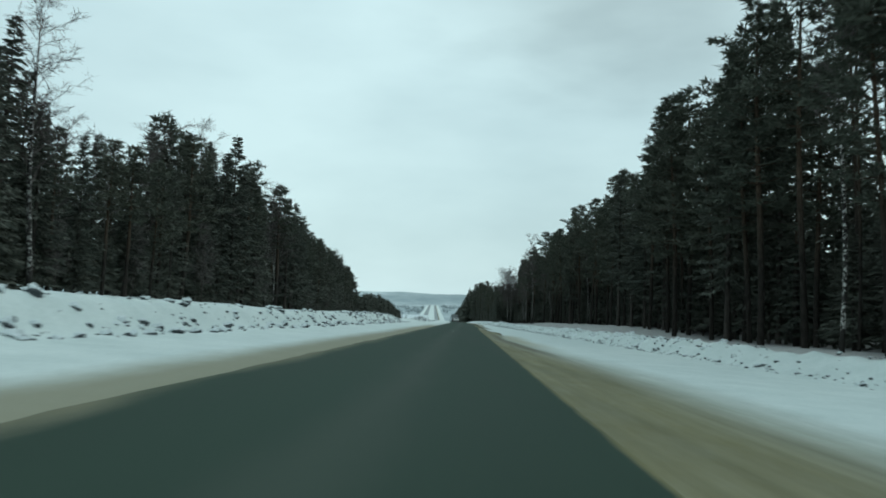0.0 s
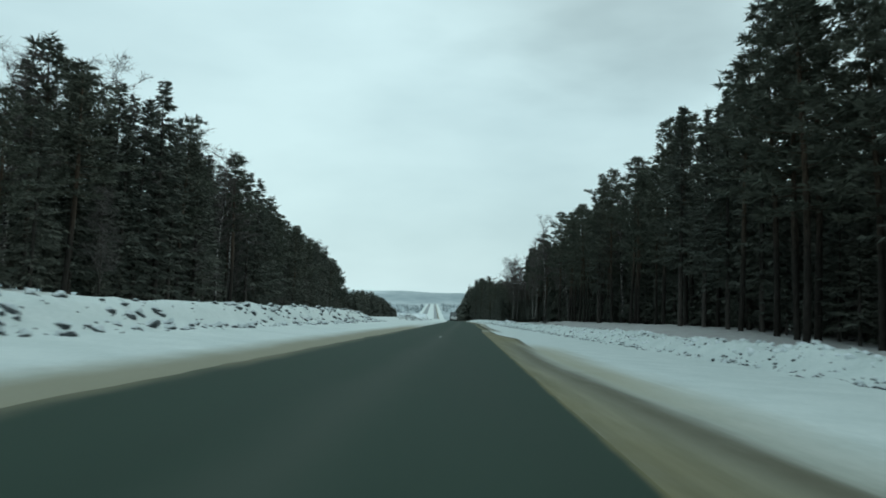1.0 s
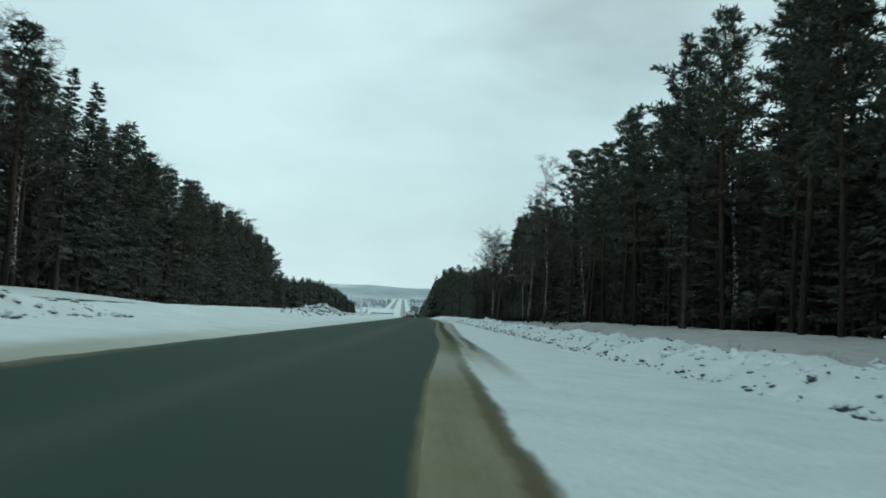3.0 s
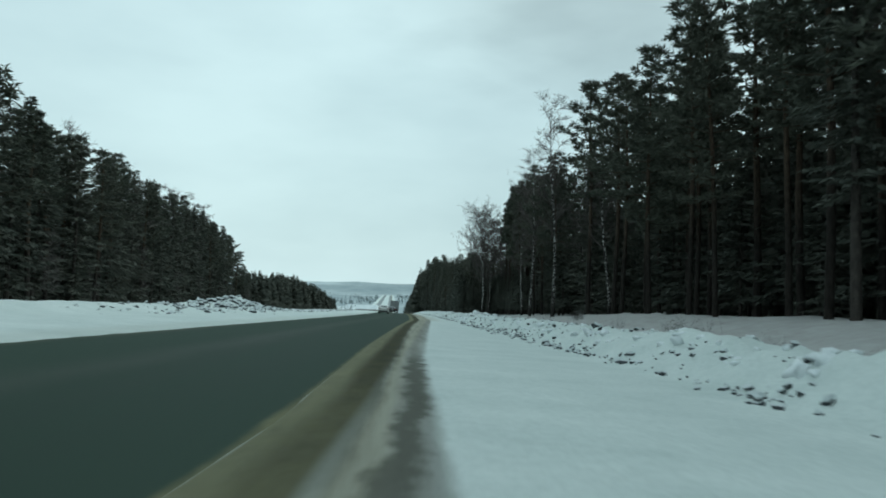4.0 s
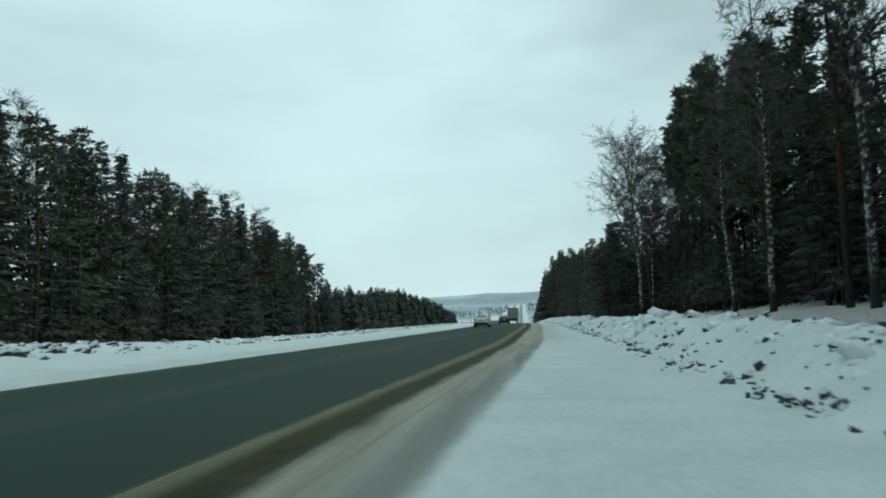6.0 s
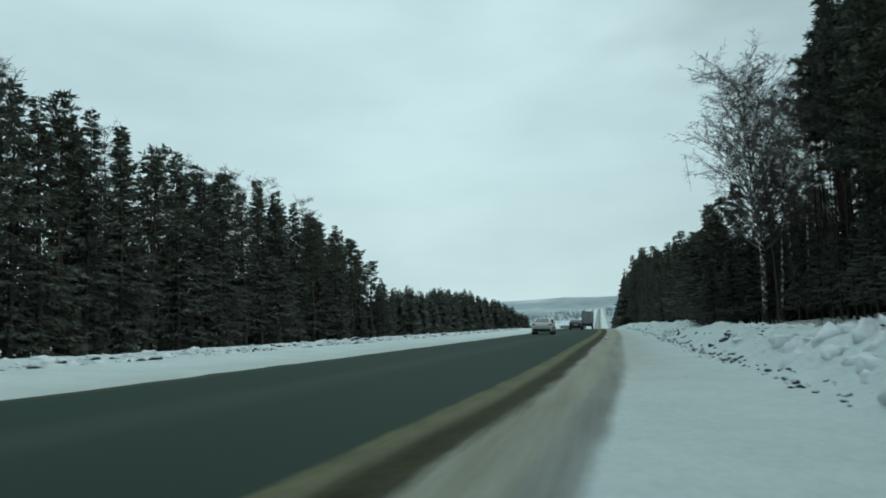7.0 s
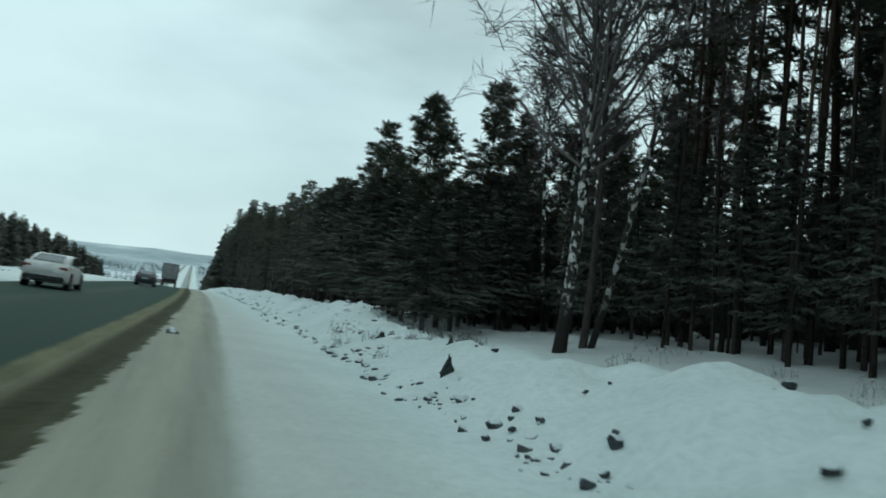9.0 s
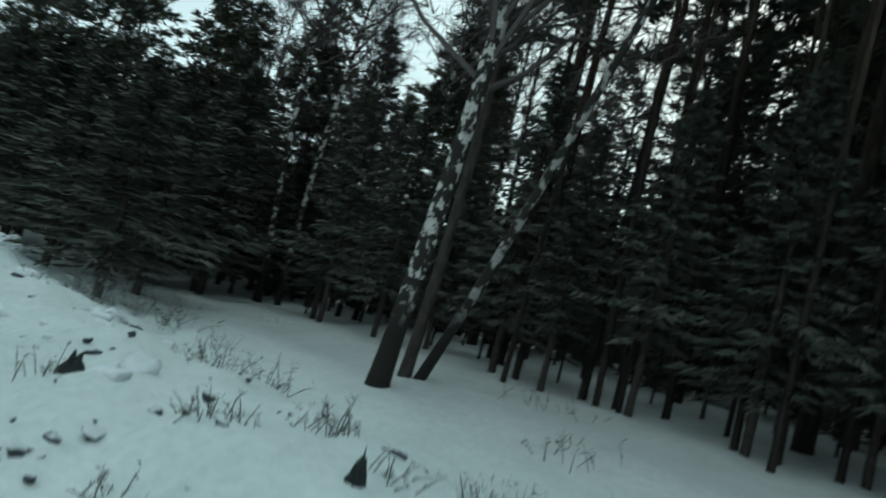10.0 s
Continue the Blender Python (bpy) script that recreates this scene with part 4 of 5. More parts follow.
def woods_mesh(name, spots, seed, mat=SPRUCE_NEEDLES, tiers=17, girth=0.15):
    """Many simple conifers in one mesh, for the depth of the forest."""
    r = random.Random(seed)
    soup = Soup()
    for x, y, z, h in spots:
        soup.tube([Vector((x, y, z - 0.3)), Vector((x, y, z + h * 0.9))], [0.17, 0.04], 4)
        for i in range(tiers):
            f = i / tiers
            zz = z + h * (0.12 + 0.86 * f)
            reach = (1 - f) ** 0.8 * h * girth + 0.3
            near = -52 < x < 42 and y < 300
            size = min(reach, 2.4)
            for k in range(28 if near else 9):
                w = turned(r.uniform(0, 6.283), radians(r.uniform(-30, 15)))
                if near:
                    soup.blade(Vector((x, y, zz + r.uniform(-0.4, 0.4))) + w * reach * r.uniform(0, 0.75), w, size * r.uniform(0.3, 0.5), size * r.uniform(0.14, 0.26), r)
                else:
                    soup.blade(Vector((x, y, zz)) + w * reach * r.uniform(0, 0.35), w, reach * r.uniform(0.6, 1.0), reach * r.uniform(0.5, 0.9), r)
    return soup.mesh(name, mat)


for _ in range(70):
    x, y = rng.uniform(37, 62), rng.uniform(220, 278)
    far_edge.append((x, y, float(land_z(x, y, False)), rng.uniform(3.0, 6.0)))

spots = []
for _ in range(400):
    y = rng.uniform(10, 480)
    x = forest_edge_right(y) + 11 + 34 * rng.random() ** 1.5 + (4 if 222 < y < 260 else 0)
    tall = RIGHT_TOP(y) * rng.uniform(0.5, 0.86)
    spots.append((x, y, float(land_z(x, y, False)), min(tall, understory(x) * rng.uniform(0.72, 1.02)) if 226 < y < 280 else tall))
for _ in range(150):
    y = rng.uniform(95, 205)
    x = forest_edge_right(y) + rng.uniform(8, 20)
    spots.append((x, y, float(land_z(x, y, False)), RIGHT_TOP(y) * rng.uniform(0.55, 0.88)))
for _ in range(150):
    x, y = rng.uniform(40, 75), rng.uniform(196, 250)
    spots.append((x, y, float(land_z(x, y, False)), understory(x) * rng.uniform(0.75, 1.15) * (1.2 if y < 234 else 1.0)))
for _ in range(130):
    x, y = rng.uniform(42, 76), rng.uniform(224, 268)
    spots.append((x, y, float(land_z(x, y, False)), understory(x) * rng.uniform(0.85, 1.12)))
for i in range(34):
    x, y = rng.uniform(34.6, 37.8), 235.5 + i * 1.28 + rng.uniform(-0.5, 0.5)
    z = float(land_z(x, y, False))
    spots.append((x, y, z, rng.triangular(7.8, 11.0, 9.8) + (0.9 if 241 < y < 249 else 0.0) - z))
for _ in range(190):
    y = rng.uniform(20, 366)
    x = rng.uniform(-52, -41)
    spots.append((x, y, float(land_z(x, y, False)), LEFT_TOP(y) * rng.uniform(0.5, 0.82)))
for _ in range(200):
    y = rng.uniform(10, 600)
    x = -49 - 30 * rng.random() ** 1.5
    spots.append((x, y, float(land_z(x, y, False)), LEFT_TOP(y) * rng.uniform(0.6, 0.95)))
tagged(new("forest_interior", woods_mesh("forest_interior", spots, 8, SPRUCE_NEEDLES, 17, 0.17)), "dark conifers in the depth of the winter forest", "forest", kind="stuff")

tagged(new("far_forest", woods_mesh("far_forest", far_edge, 18, SPRUCE_NEEDLES, 26, 0.24)), "far dark conifers closing the forest's edge along the road", "forest", kind="stuff")

# strips of woodland in the valley and on the far slope
spots = []
for _ in range(1700):
    y = rng.uniform(760, 3100)
    side = rng.choice((-1, 1))
    x = float(road_x(y)) - 10 + side * (26 + abs(rng.gauss(0, 1)) * (40 + 0.07 * y))
    if noise.noise(Vector((x / 160, y / 260, 4.2))) > -0.05:
        spots.append((x, y, float(land_z(x, y, False)), rng.uniform(9, 15)))
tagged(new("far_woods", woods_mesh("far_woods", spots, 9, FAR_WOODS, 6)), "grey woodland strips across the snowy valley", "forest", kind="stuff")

# ---------------------------------------------------------------- the birches where the walk ends
def lone_birch(seed, x, y, h, lean, thick, crown_from, spread, limbs, label, bark=None):
    meshes = birch_meshes(seed, h, lean, crown_from, spread, limbs, thick, 13, False, bark)
    return tree("birch_tree", meshes, pose(x, y, float(land_z(x, y, False)) - 0.08), label, "birch tree", "birches on the bank")


lone_birch(201, 22.22, 239.09, 16.2, (-0.02, -0.06), 0.0102, 0.3, 6.5, 72, "large white-barked birch with a black cracked foot")
lone_birch(202, 23.0, 239.5, 15.8, (0.0, -0.02), 0.0066, 0.36, 4.4, 36, "dark grey birch stem beside the large white birch", SPRUCE_BARK)
lone_birch(203, 23.1, 239.3, 14.5, (0.03, -0.42), 0.006, 0.55, 2.6, 20, "slender grey birch leaning strongly over the snow", GREY_BIRCH_BARK)
lone_birch(204, 27.3, 250.9, 15, (-0.055, 0.0), 0.006, 0.5, 2.6, 24, "thin pale birch at the forest's edge")
lone_birch(205, 28.0, 250.7, 16, (0.015, 0.0), 0.006, 0.5, 2.6, 24, "thin pale birch at the forest's edge")
lone_birch(206, 29.8, 249.0, 15, (0.075, -0.05), 0.0055, 0.5, 2.6, 24, "thin pale birch at the forest's edge")
lone_birch(207, 25.3, 47.6, 26, (0.0, 0.0), 0.006, 0.5, 3.2, 26, "tall pale birch at the edge of the pines")


# ---------------------------------------------------------------- clods, lumps and weeds on the banks
def clod_mesh(name, seed, mat, flat=0.6):
    r = random.Random(seed)
    bm = bmesh.new()
    bmesh.ops.create_icosphere(bm, subdivisions=2, radius=1.0)
    off = Vector((r.uniform(0, 50), r.uniform(0, 50), r.uniform(0, 50)))
    for v in bm.verts:
        v.co *= 1 + 0.55 * noise.noise(v.co * 1.9 + off) + 0.45 * noise.noise(v.co * 4.3 + off)
        v.co.z *= flat
    me = bpy.data.meshes.new(name)
    bm.to_mesh(me)
    bm.free()
    me.materials.append(mat)
    me.attributes.new("up", "FLOAT", "POINT").data.foreach_set("value", [v.co.z for v in me.vertices])
    return me


CLODS = [clod_mesh("snow_clod", 300 + i, CLOD, (0.7, 0.85, 1.0, 0.75)[i]) for i in range(4)]
rng = random.Random(17)


def clod(x, y, size, label="lump of dirty grey ice on the snowbank"):
    me = CLODS[rng.randrange(4)]
    ob = new("ice_clod", me)
    ob.matrix_basis = pose(x, y, float(land_z(x, y)) + size * 0.22, rng.uniform(-25, 25), rng.uniform(-25, 25), rng.uniform(0, 360)) @ Matrix.Diagonal((size * rng.uniform(0.8, 1.25), size, size, 1))
    return tagged(ob, label, "ice clod", "clods along the ploughed bank")


def lump_shape(seed, cuts):
    r = random.Random(seed)
    bm = bmesh.new()
    bmesh.ops.create_icosphere(bm, subdivisions=cuts, radius=1.0)
    off = Vector((r.uniform(0, 50), r.uniform(0, 50), r.uniform(0, 50)))
    for v in bm.verts:
        v.co *= 1 + 0.75 * noise.noise(v.co * 1.3 + off) + 0.6 * noise.noise(v.co * 3.4 + off)
    out = [v.co.copy() for v in bm.verts], [tuple(v.index for v in f.verts) for f in bm.faces]
    bm.free()
    return out


LUMPS = {cuts: [lump_shape(600 + i, cuts) for i in range(6)] for cuts in (1, 2)}


def scatter(name, count, place, label, mat, seed, lo, hi, flat=0.7, sunk=0.1):
    """A joined strew of lumps too many to count."""
    r = random.Random(seed)
    soup, ups = Soup(), []
    for _ in range(count):
        x, y = place(r)
        s = lo + (hi - lo) * r.random() ** 2.5
        verts, faces = LUMPS[2 if s > 0.09 else 1][r.randrange(6)]
        turn = pose(x, y, float(land_z(x, y)) - s * sunk, r.uniform(-25, 25), r.uniform(-25, 25), r.uniform(0, 360)) @ Matrix.Diagonal((s * r.uniform(0.7, 1.5), s, s * flat, 1))
        i = len(soup.v)
        soup.v += [turn @ v for v in verts]
        soup.f += [tuple(k + i for k in f) for f in faces]
        ups += [v.z for v in verts]
    me = soup.mesh(name, mat, mat is SNOW_LUMP)
    me.attributes.new("up", "FLOAT", "POINT").data.foreach_set("value", ups)
    return tagged(new(name, me), label, "snow rubble", kind="stuff")


CLUSTERS = [(c.gauss(0.2, 0.2) if c.random() < 0.6 else c.uniform(0.4, 2.6), c.uniform(10, 330)) for c in [random.Random(77)] for _ in range(420)]


def right_bank_spot(r, y0, y1):
    if r.random() < 0.5:
        # broken pieces lying together
        e, y = r.choice([c for c in CLUSTERS if y0 < c[1] < y1])
        y += r.gauss(0, 0.3)
        return float(bank_foot(y)) + e + r.gauss(0, 0.14), y
    y = r.uniform(y0, y1)
    e = r.gauss(0.12, 0.13) if r.random() < 0.55 else r.uniform(0.1, 3.0)
    return float(bank_foot(y)) + e, y


for _ in range(190):
    y = rng.uniform(200, 250)
    line = rng.random() < 0.8
    e = rng.gauss(0.12, 0.1) if line else rng.uniform(0.3, 3.2)
    clod(float(bank_foot(y)) + e, y, (0.025 + 0.06 * rng.random() ** 2) if line else 0.02 + 0.035 * rng.random() ** 2)
for x, y, s in ((15.35, 232.1, 0.088), (15.5, 231.6, 0.068), (15.25, 234.4, 0.048), (15.6, 227.3, 0.082), (15.75, 226.2, 0.068), (15.95, 225.6, 0.082), (15.9, 226.9, 0.048), (16.9, 235.6, 0.061), (17.0, 237.2, 0.068), (18.3, 234.4, 0.068), (16.2, 219.9, 0.068), (15.7, 220.8, 0.061), (15.5, 222.4, 0.068), (18.4, 239.5, 0.075), (17.7, 242.0, 0.082), (17.4, 245.0, 0.088), (17.2, 248.5, 0.082), (19.2, 230.4, 0.068), (18.6, 228.2, 0.061)):
    clod(x, y, s, "large dark lump of dirty ice on the snowbank")


clod(12.3, 237.2, 0.11, "small flat dark clod lying on the snowy shoulder")


def shard(x, y, w, h, seed, label):
    """A pointed slab of frozen dirt, standing on its broad end."""
    r = random.Random(seed)
    bm = bmesh.new()
    bmesh.ops.create_icosphere(bm, subdivisions=3, radius=1.0)
    for v in bm.verts:
        t = (v.co.z + 1) / 2
        k = (1 - t) ** 0.7 * 1.2 + 0.1
        n = 1 + 0.6 * noise.noise(v.co * 1.9 + Vector((seed, 3, 1))) + 0.4 * noise.noise(v.co * 4.5 + Vector((seed, 9, 1)))
        v.co = Vector((v.co.x * k * w * 0.5 * n + 0.12 * w * t, v.co.y * k * w * 0.35 * n, (t - 0.35) * h * 1.5 * n))
    me = bpy.data.meshes.new("dirt_shard")
    bm.to_mesh(me)
    bm.free()
    me.materials.append(CLOD_DIRT)
    ob = new("ice_clod", me)
    ob.matrix_basis = pose(x, y, float(land_z(x, y)), 0, 0, r.uniform(-30, 30))
    return tagged(ob, label, "ice clod", "clods along the ploughed bank")


shard(16.08, 230.35, 0.18, 0.24, 3, "pointed dark slab of frozen dirt standing in the snowbank")
shard(17.2, 233.6, 0.16, 0.19, 5, "small pointed slab of frozen dirt in the snowbank")
shard(16.6, 236.6, 0.22, 0.17, 8, "small pointed slab of frozen dirt in the snowbank")
scatter("bank_rubble", 2300, lambda r: right_bank_spot(r, 15, 196), "small ice clods strewn along the ploughed bank", CLOD, 21, 0.03, 0.1, 0.95, -0.1)
scatter("bank_rubble", 900, lambda r: right_bank_spot(r, 196, 330), "small ice clods strewn along the ploughed bank", CLOD, 27, 0.02, 0.075, 0.95, -0.1)
scatter("snow_lumps", 1100, lambda r: (lambda y: (float(bank_foot(y)) + r.uniform(0.9, 3.2), y))(r.uniform(40, 214)), "tumbled white snow lumps on the ploughed bank", SNOW_LUMP, 26, 0.06, 0.24, 0.6, 0.35)
scatter("snow_lumps", 90, lambda r: (lambda y: (float(bank_foot(y)) + r.uniform(0.6, 3.2), y))(r.uniform(196, 206)), "large white snow blocks thrown up on the bank", SNOW_LUMP, 29, 0.12, 0.36, 0.75, 0.1)
scatter("snow_lumps", 120, lambda r: (lambda y: (float(bank_foot(y)) + r.uniform(1.2, 3.6), y))(r.uniform(236, 252)), "uneven white snow blocks on the crest of the bank", SNOW_LUMP, 33, 0.05, 0.2, 0.6, 0.3)
scatter("median_rubble", 900, lambda r: (lambda y: (float(road_x(y)) - 6.2 - (r.gauss(5.0, 0.25) if r.random() < 0.4 else r.uniform(5.0, 7.0)), y))(r.uniform(8, 122)), "grey clods in the face of the median snowbank", CLOD, 22, 0.04, 0.2, 0.9, 0.0)
scatter("snow_heap", 620, lambda r: (lambda y: (float(road_x(y)) - 6.2 - r.gauss(5.9, 0.8), y))(r.gauss(178, 7)), "heap of tumbled snow lumps on the median", CLOD, 23, 0.05, 0.27)
scatter("median_rubble", 220, lambda r: (lambda y: (float(road_x(y)) - 6.2 - r.gauss(5.6, 0.6), y))(r.uniform(150, 240)), "ice clods on the low median bank", CLOD, 24, 0.05, 0.2)
scatter("median_rubble", 260, lambda r: (lambda y: (float(road_x(y)) - 6.2 - r.gauss(5.6, 0.5), y))(r.uniform(200, 300)), "grey clods along the crest of the median bank", CLOD, 25, 0.05, 0.24)
scatter("snow_lumps", 150, lambda r: (lambda y: (float(road_x(y)) - 6.2 - r.gauss(6.0, 0.7), y))(r.uniform(203, 240)), "tumbled white snow lumps on the median bank", SNOW_LUMP, 35, 0.08, 0.34, 0.6, 0.3)


def weeds(places, seed):
    """Tufts of thin dry stems, too many to count."""
    r = random.Random(seed)
    soup = Soup()
    for x, y, h in places:
        root = Vector((x, y, float(land_z(x, y)) - 0.05))
        for _ in range(r.randrange(16, 30)):
            w = turned(r.uniform(0, 6.28), radians(r.uniform(50, 88)))
            p = root + Vector((r.gauss(0, 0.18), r.gauss(0, 0.18), 0))
            q = p + w * h * r.uniform(0.5, 1.1)
            soup.tube([p, p.lerp(q, 0.6), q + Vector((0, 0, -0.06))], [0.003, 0.002, 0.001], 3)
            for k in range(3):
                soup.blade(p.lerp(q, r.uniform(0.45, 1)), turned(r.uniform(0, 6.28), r.uniform(-0.4, 0.9)), h * r.uniform(0.08, 0.2), 0.012, r)
    return tagged(new("dry_weeds", soup.mesh("dry_weeds", STEMS)), "thin dry weed stems sticking out of the snow", "weeds", kind="stuff")


spots = []
for _ in range(34):
    y = rng.uniform(222, 262)
    spots.append((float(bank_foot(y)) + rng.uniform(3.6, 8.5), y, rng.uniform(0.15, 0.5)))
for _ in range(16):
    y = rng.uniform(222, 250)
    spots.append((float(bank_foot(y)) + rng.uniform(0.8, 3.8), y, rng.uniform(0.06, 0.2)))
for _ in range(60):
    y = rng.uniform(90, 222)
    spots.append((float(bank_foot(y)) + rng.uniform(1.8, 6), y, rng.uniform(0.25, 0.7)))
weeds(spots, 41)


def weed_tuft(x, y, h, count, spread, seed, label):
    """One clump of dry stems with seed heads, leaning out of the snow."""
    r = random.Random(seed)
    soup = Soup()
    root = Vector((x, y, float(land_z(x, y)) - 0.05))
    lean = turned(r.uniform(0, 6.28), 0.9) * 0.4
    for _ in range(count * 2 // 3):
        w = (turned(r.uniform(0, 6.28), radians(r.uniform(12, 85))) + lean).normalized()
        p = root + Vector((r.gauss(0, spread), r.gauss(0, spread), 0))
        q = p + w * h * r.uniform(0.45, 1.1)
        soup.tube([p, p.lerp(q, 0.6), q + Vector((0, 0, -0.1 * h))], [0.006, 0.005, 0.002], 3)
        for k in range(4):
            soup.blade(p.lerp(q, r.uniform(0.3, 1)), turned(r.uniform(0, 6.28), r.uniform(-0.5, 0.9)), h * r.uniform(0.1, 0.24), 0.012 + 0.012 * h, r)
    return tagged(new("weed_tuft", soup.mesh("weed_tuft", STEMS)), label, "weeds", kind="stuff")


TUFTS = ((18.74, 242.6, 1.1, 20, 0.22), (19.5, 243.7, 1.2, 22, 0.2), (20.3, 242.6, 0.8, 34, 0.25), (16.1, 234.3, 0.32, 34, 0.14), (17.2, 235.2, 0.34, 26, 0.1), (17.9, 235.0, 0.36, 24, 0.14), (19.3, 237.8, 0.5, 30, 0.2),
         (15.9, 237.3, 0.4, 18, 0.12), (16.4, 236.5, 0.36, 18, 0.12), (16.8, 234.9, 0.3, 16, 0.1), (18.4, 237.7, 0.42, 30, 0.2), (18.1, 235.1, 0.4, 22, 0.16), (17.2, 232.6, 0.34, 16, 0.08), (16.2, 239.6, 0.45, 18, 0.14), (17.5, 233.7, 0.3, 16, 0.08),
         (22.2, 235.4, 0.5, 26, 0.35), (24.4, 237.2, 0.45, 24, 0.3), (21.5, 174.0, 1.0, 46, 0.22), (22.3, 176.2, 1.1, 46, 0.22), (20.6, 152.0, 0.8, 34, 0.25))
for i, (x, y, h, count, spread) in enumerate(TUFTS):
    weed_tuft(x, y, h, count, spread, 700 + i, "tall dry brown weeds rising from the snow" if h > 0.7 else "low tuft of dry grey weeds in the snowbank")
clod(18.0, 160.4, 0.34, "large dark lump of frozen dirt on the crest of the bank")
for dx, dy, size in ((0, 0, 0.17), (0.2, 0.12, 0.15), (-0.18, 0.3, 0.08), (-0.48, -0.58, 0.11), (-0.2, -0.62, 0.05), (0.3, 0.75, 0.06)):
    clod(16.2 + dx, 215.0 + dy, size, "dark broken lump of frozen dirt heaped on the snowbank")
clod(17.0, 151.8, 0.22, "large dark lump of frozen dirt on the crest of the bank")


# ---------------------------------------------------------------- vehicles
def loft(sections, close=True):
    """A skin over closed cross-sections of equal count."""
    bm = bmesh.new()
    rings = [[bm.verts.new(p) for p in s] for s in sections]
    n = len(rings[0])
    for a, b in zip(rings, rings[1:]):
        for k in range(n):
            bm.faces.new((a[k], a[(k + 1) % n], b[(k + 1) % n], b[k]))
    if close:
        bm.faces.new(rings[0])
        bm.faces.new(rings[-1][::-1])
    return bm


def rounded(y, w, z0, z1, r, tuck=0.0):
    """A rounded box section across a vehicle at y."""
    pts = []
    for cx, cz, a0 in ((w - r, z1 - r, 0), (-w + r, z1 - r, 90), (-w + r, z0 + r, 180), (w - r, z0 + r, 270)):
        for k in range(4):
            a = radians(a0 + 30 * k)
            x = cx + r * math.cos(a)
            z = cz + r * math.sin(a)
            pts.append((x * (1 - tuck * max(0, (z - z0) / max(z1 - z0, 0.01) - 0.5)), y, z))
    return pts


def wheel(thing, x, y, r, w):
    bm = bmesh.new()
    bmesh.ops.create_cone(bm, cap_ends=True, segments=24, radius1=r, radius2=r, depth=w)
    bmesh.ops.bevel(bm, geom=[e for e in bm.edges if abs(e.verts[0].co.z - e.verts[1].co.z) < 1e-5], offset=0.03, segments=2, affect="EDGES")
    bmesh.ops.transform(bm, matrix=pose(0, 0, 0, 0, 90, 0), verts=bm.verts[:])
    bmesh.ops.translate(bm, vec=(x, y, r), verts=bm.verts[:])
    tyre = part("tyre", bm, RUBBER, thing, smooth=True)
    bm = bmesh.new()
    s = 1 if x > 0 else -1
    bmesh.ops.create_cone(bm, cap_ends=True, segments=20, radius1=r * 0.66, radius2=r * 0.6, depth=0.03)
    for k in range(5):
        made = bmesh.ops.create_cube(bm, size=1.0, matrix=pose(0, 0, 0.02, 0, 0, 72 * k) @ Matrix.Translation((r * 0.3, 0, 0)) @ Matrix.Diagonal((r * 0.6, 0.06, 0.02, 1)))
    bmesh.ops.transform(bm, matrix=pose(0, 0, 0, 0, 90 * s, 0), verts=bm.verts[:])
    bmesh.ops.translate(bm, vec=(x + s * w * 0.5, y, r), verts=bm.verts[:])
    part("rim", bm, RIM, tyre)


def slab(points, thick):
    """A thin plate over a polygon, thick along its normal."""
    bm = bmesh.new()
    f = bm.faces.new([bm.verts.new(p) for p in points])
    bm.normal_update()
    v = f.normal * thick
    top = bmesh.ops.extrude_face_region(bm, geom=[f])["geom"]
    bmesh.ops.translate(bm, vec=v, verts=[g for g in top if isinstance(g, bmesh.types.BMVert)])
    return bm


def box(x0, x1, y0, y1, z0, z1, r=0.02):
    bm = bmesh.new()
    bmesh.ops.create_cube(bm, size=1.0, matrix=Matrix.Translation(((x0 + x1) / 2, (y0 + y1) / 2, (z0 + z1) / 2)) @ Matrix.Diagonal((x1 - x0, y1 - y0, z1 - z0, 1)))
    if r:
        bmesh.ops.bevel(bm, geom=bm.edges[:], offset=r, segments=2, affect="EDGES")
    return bm


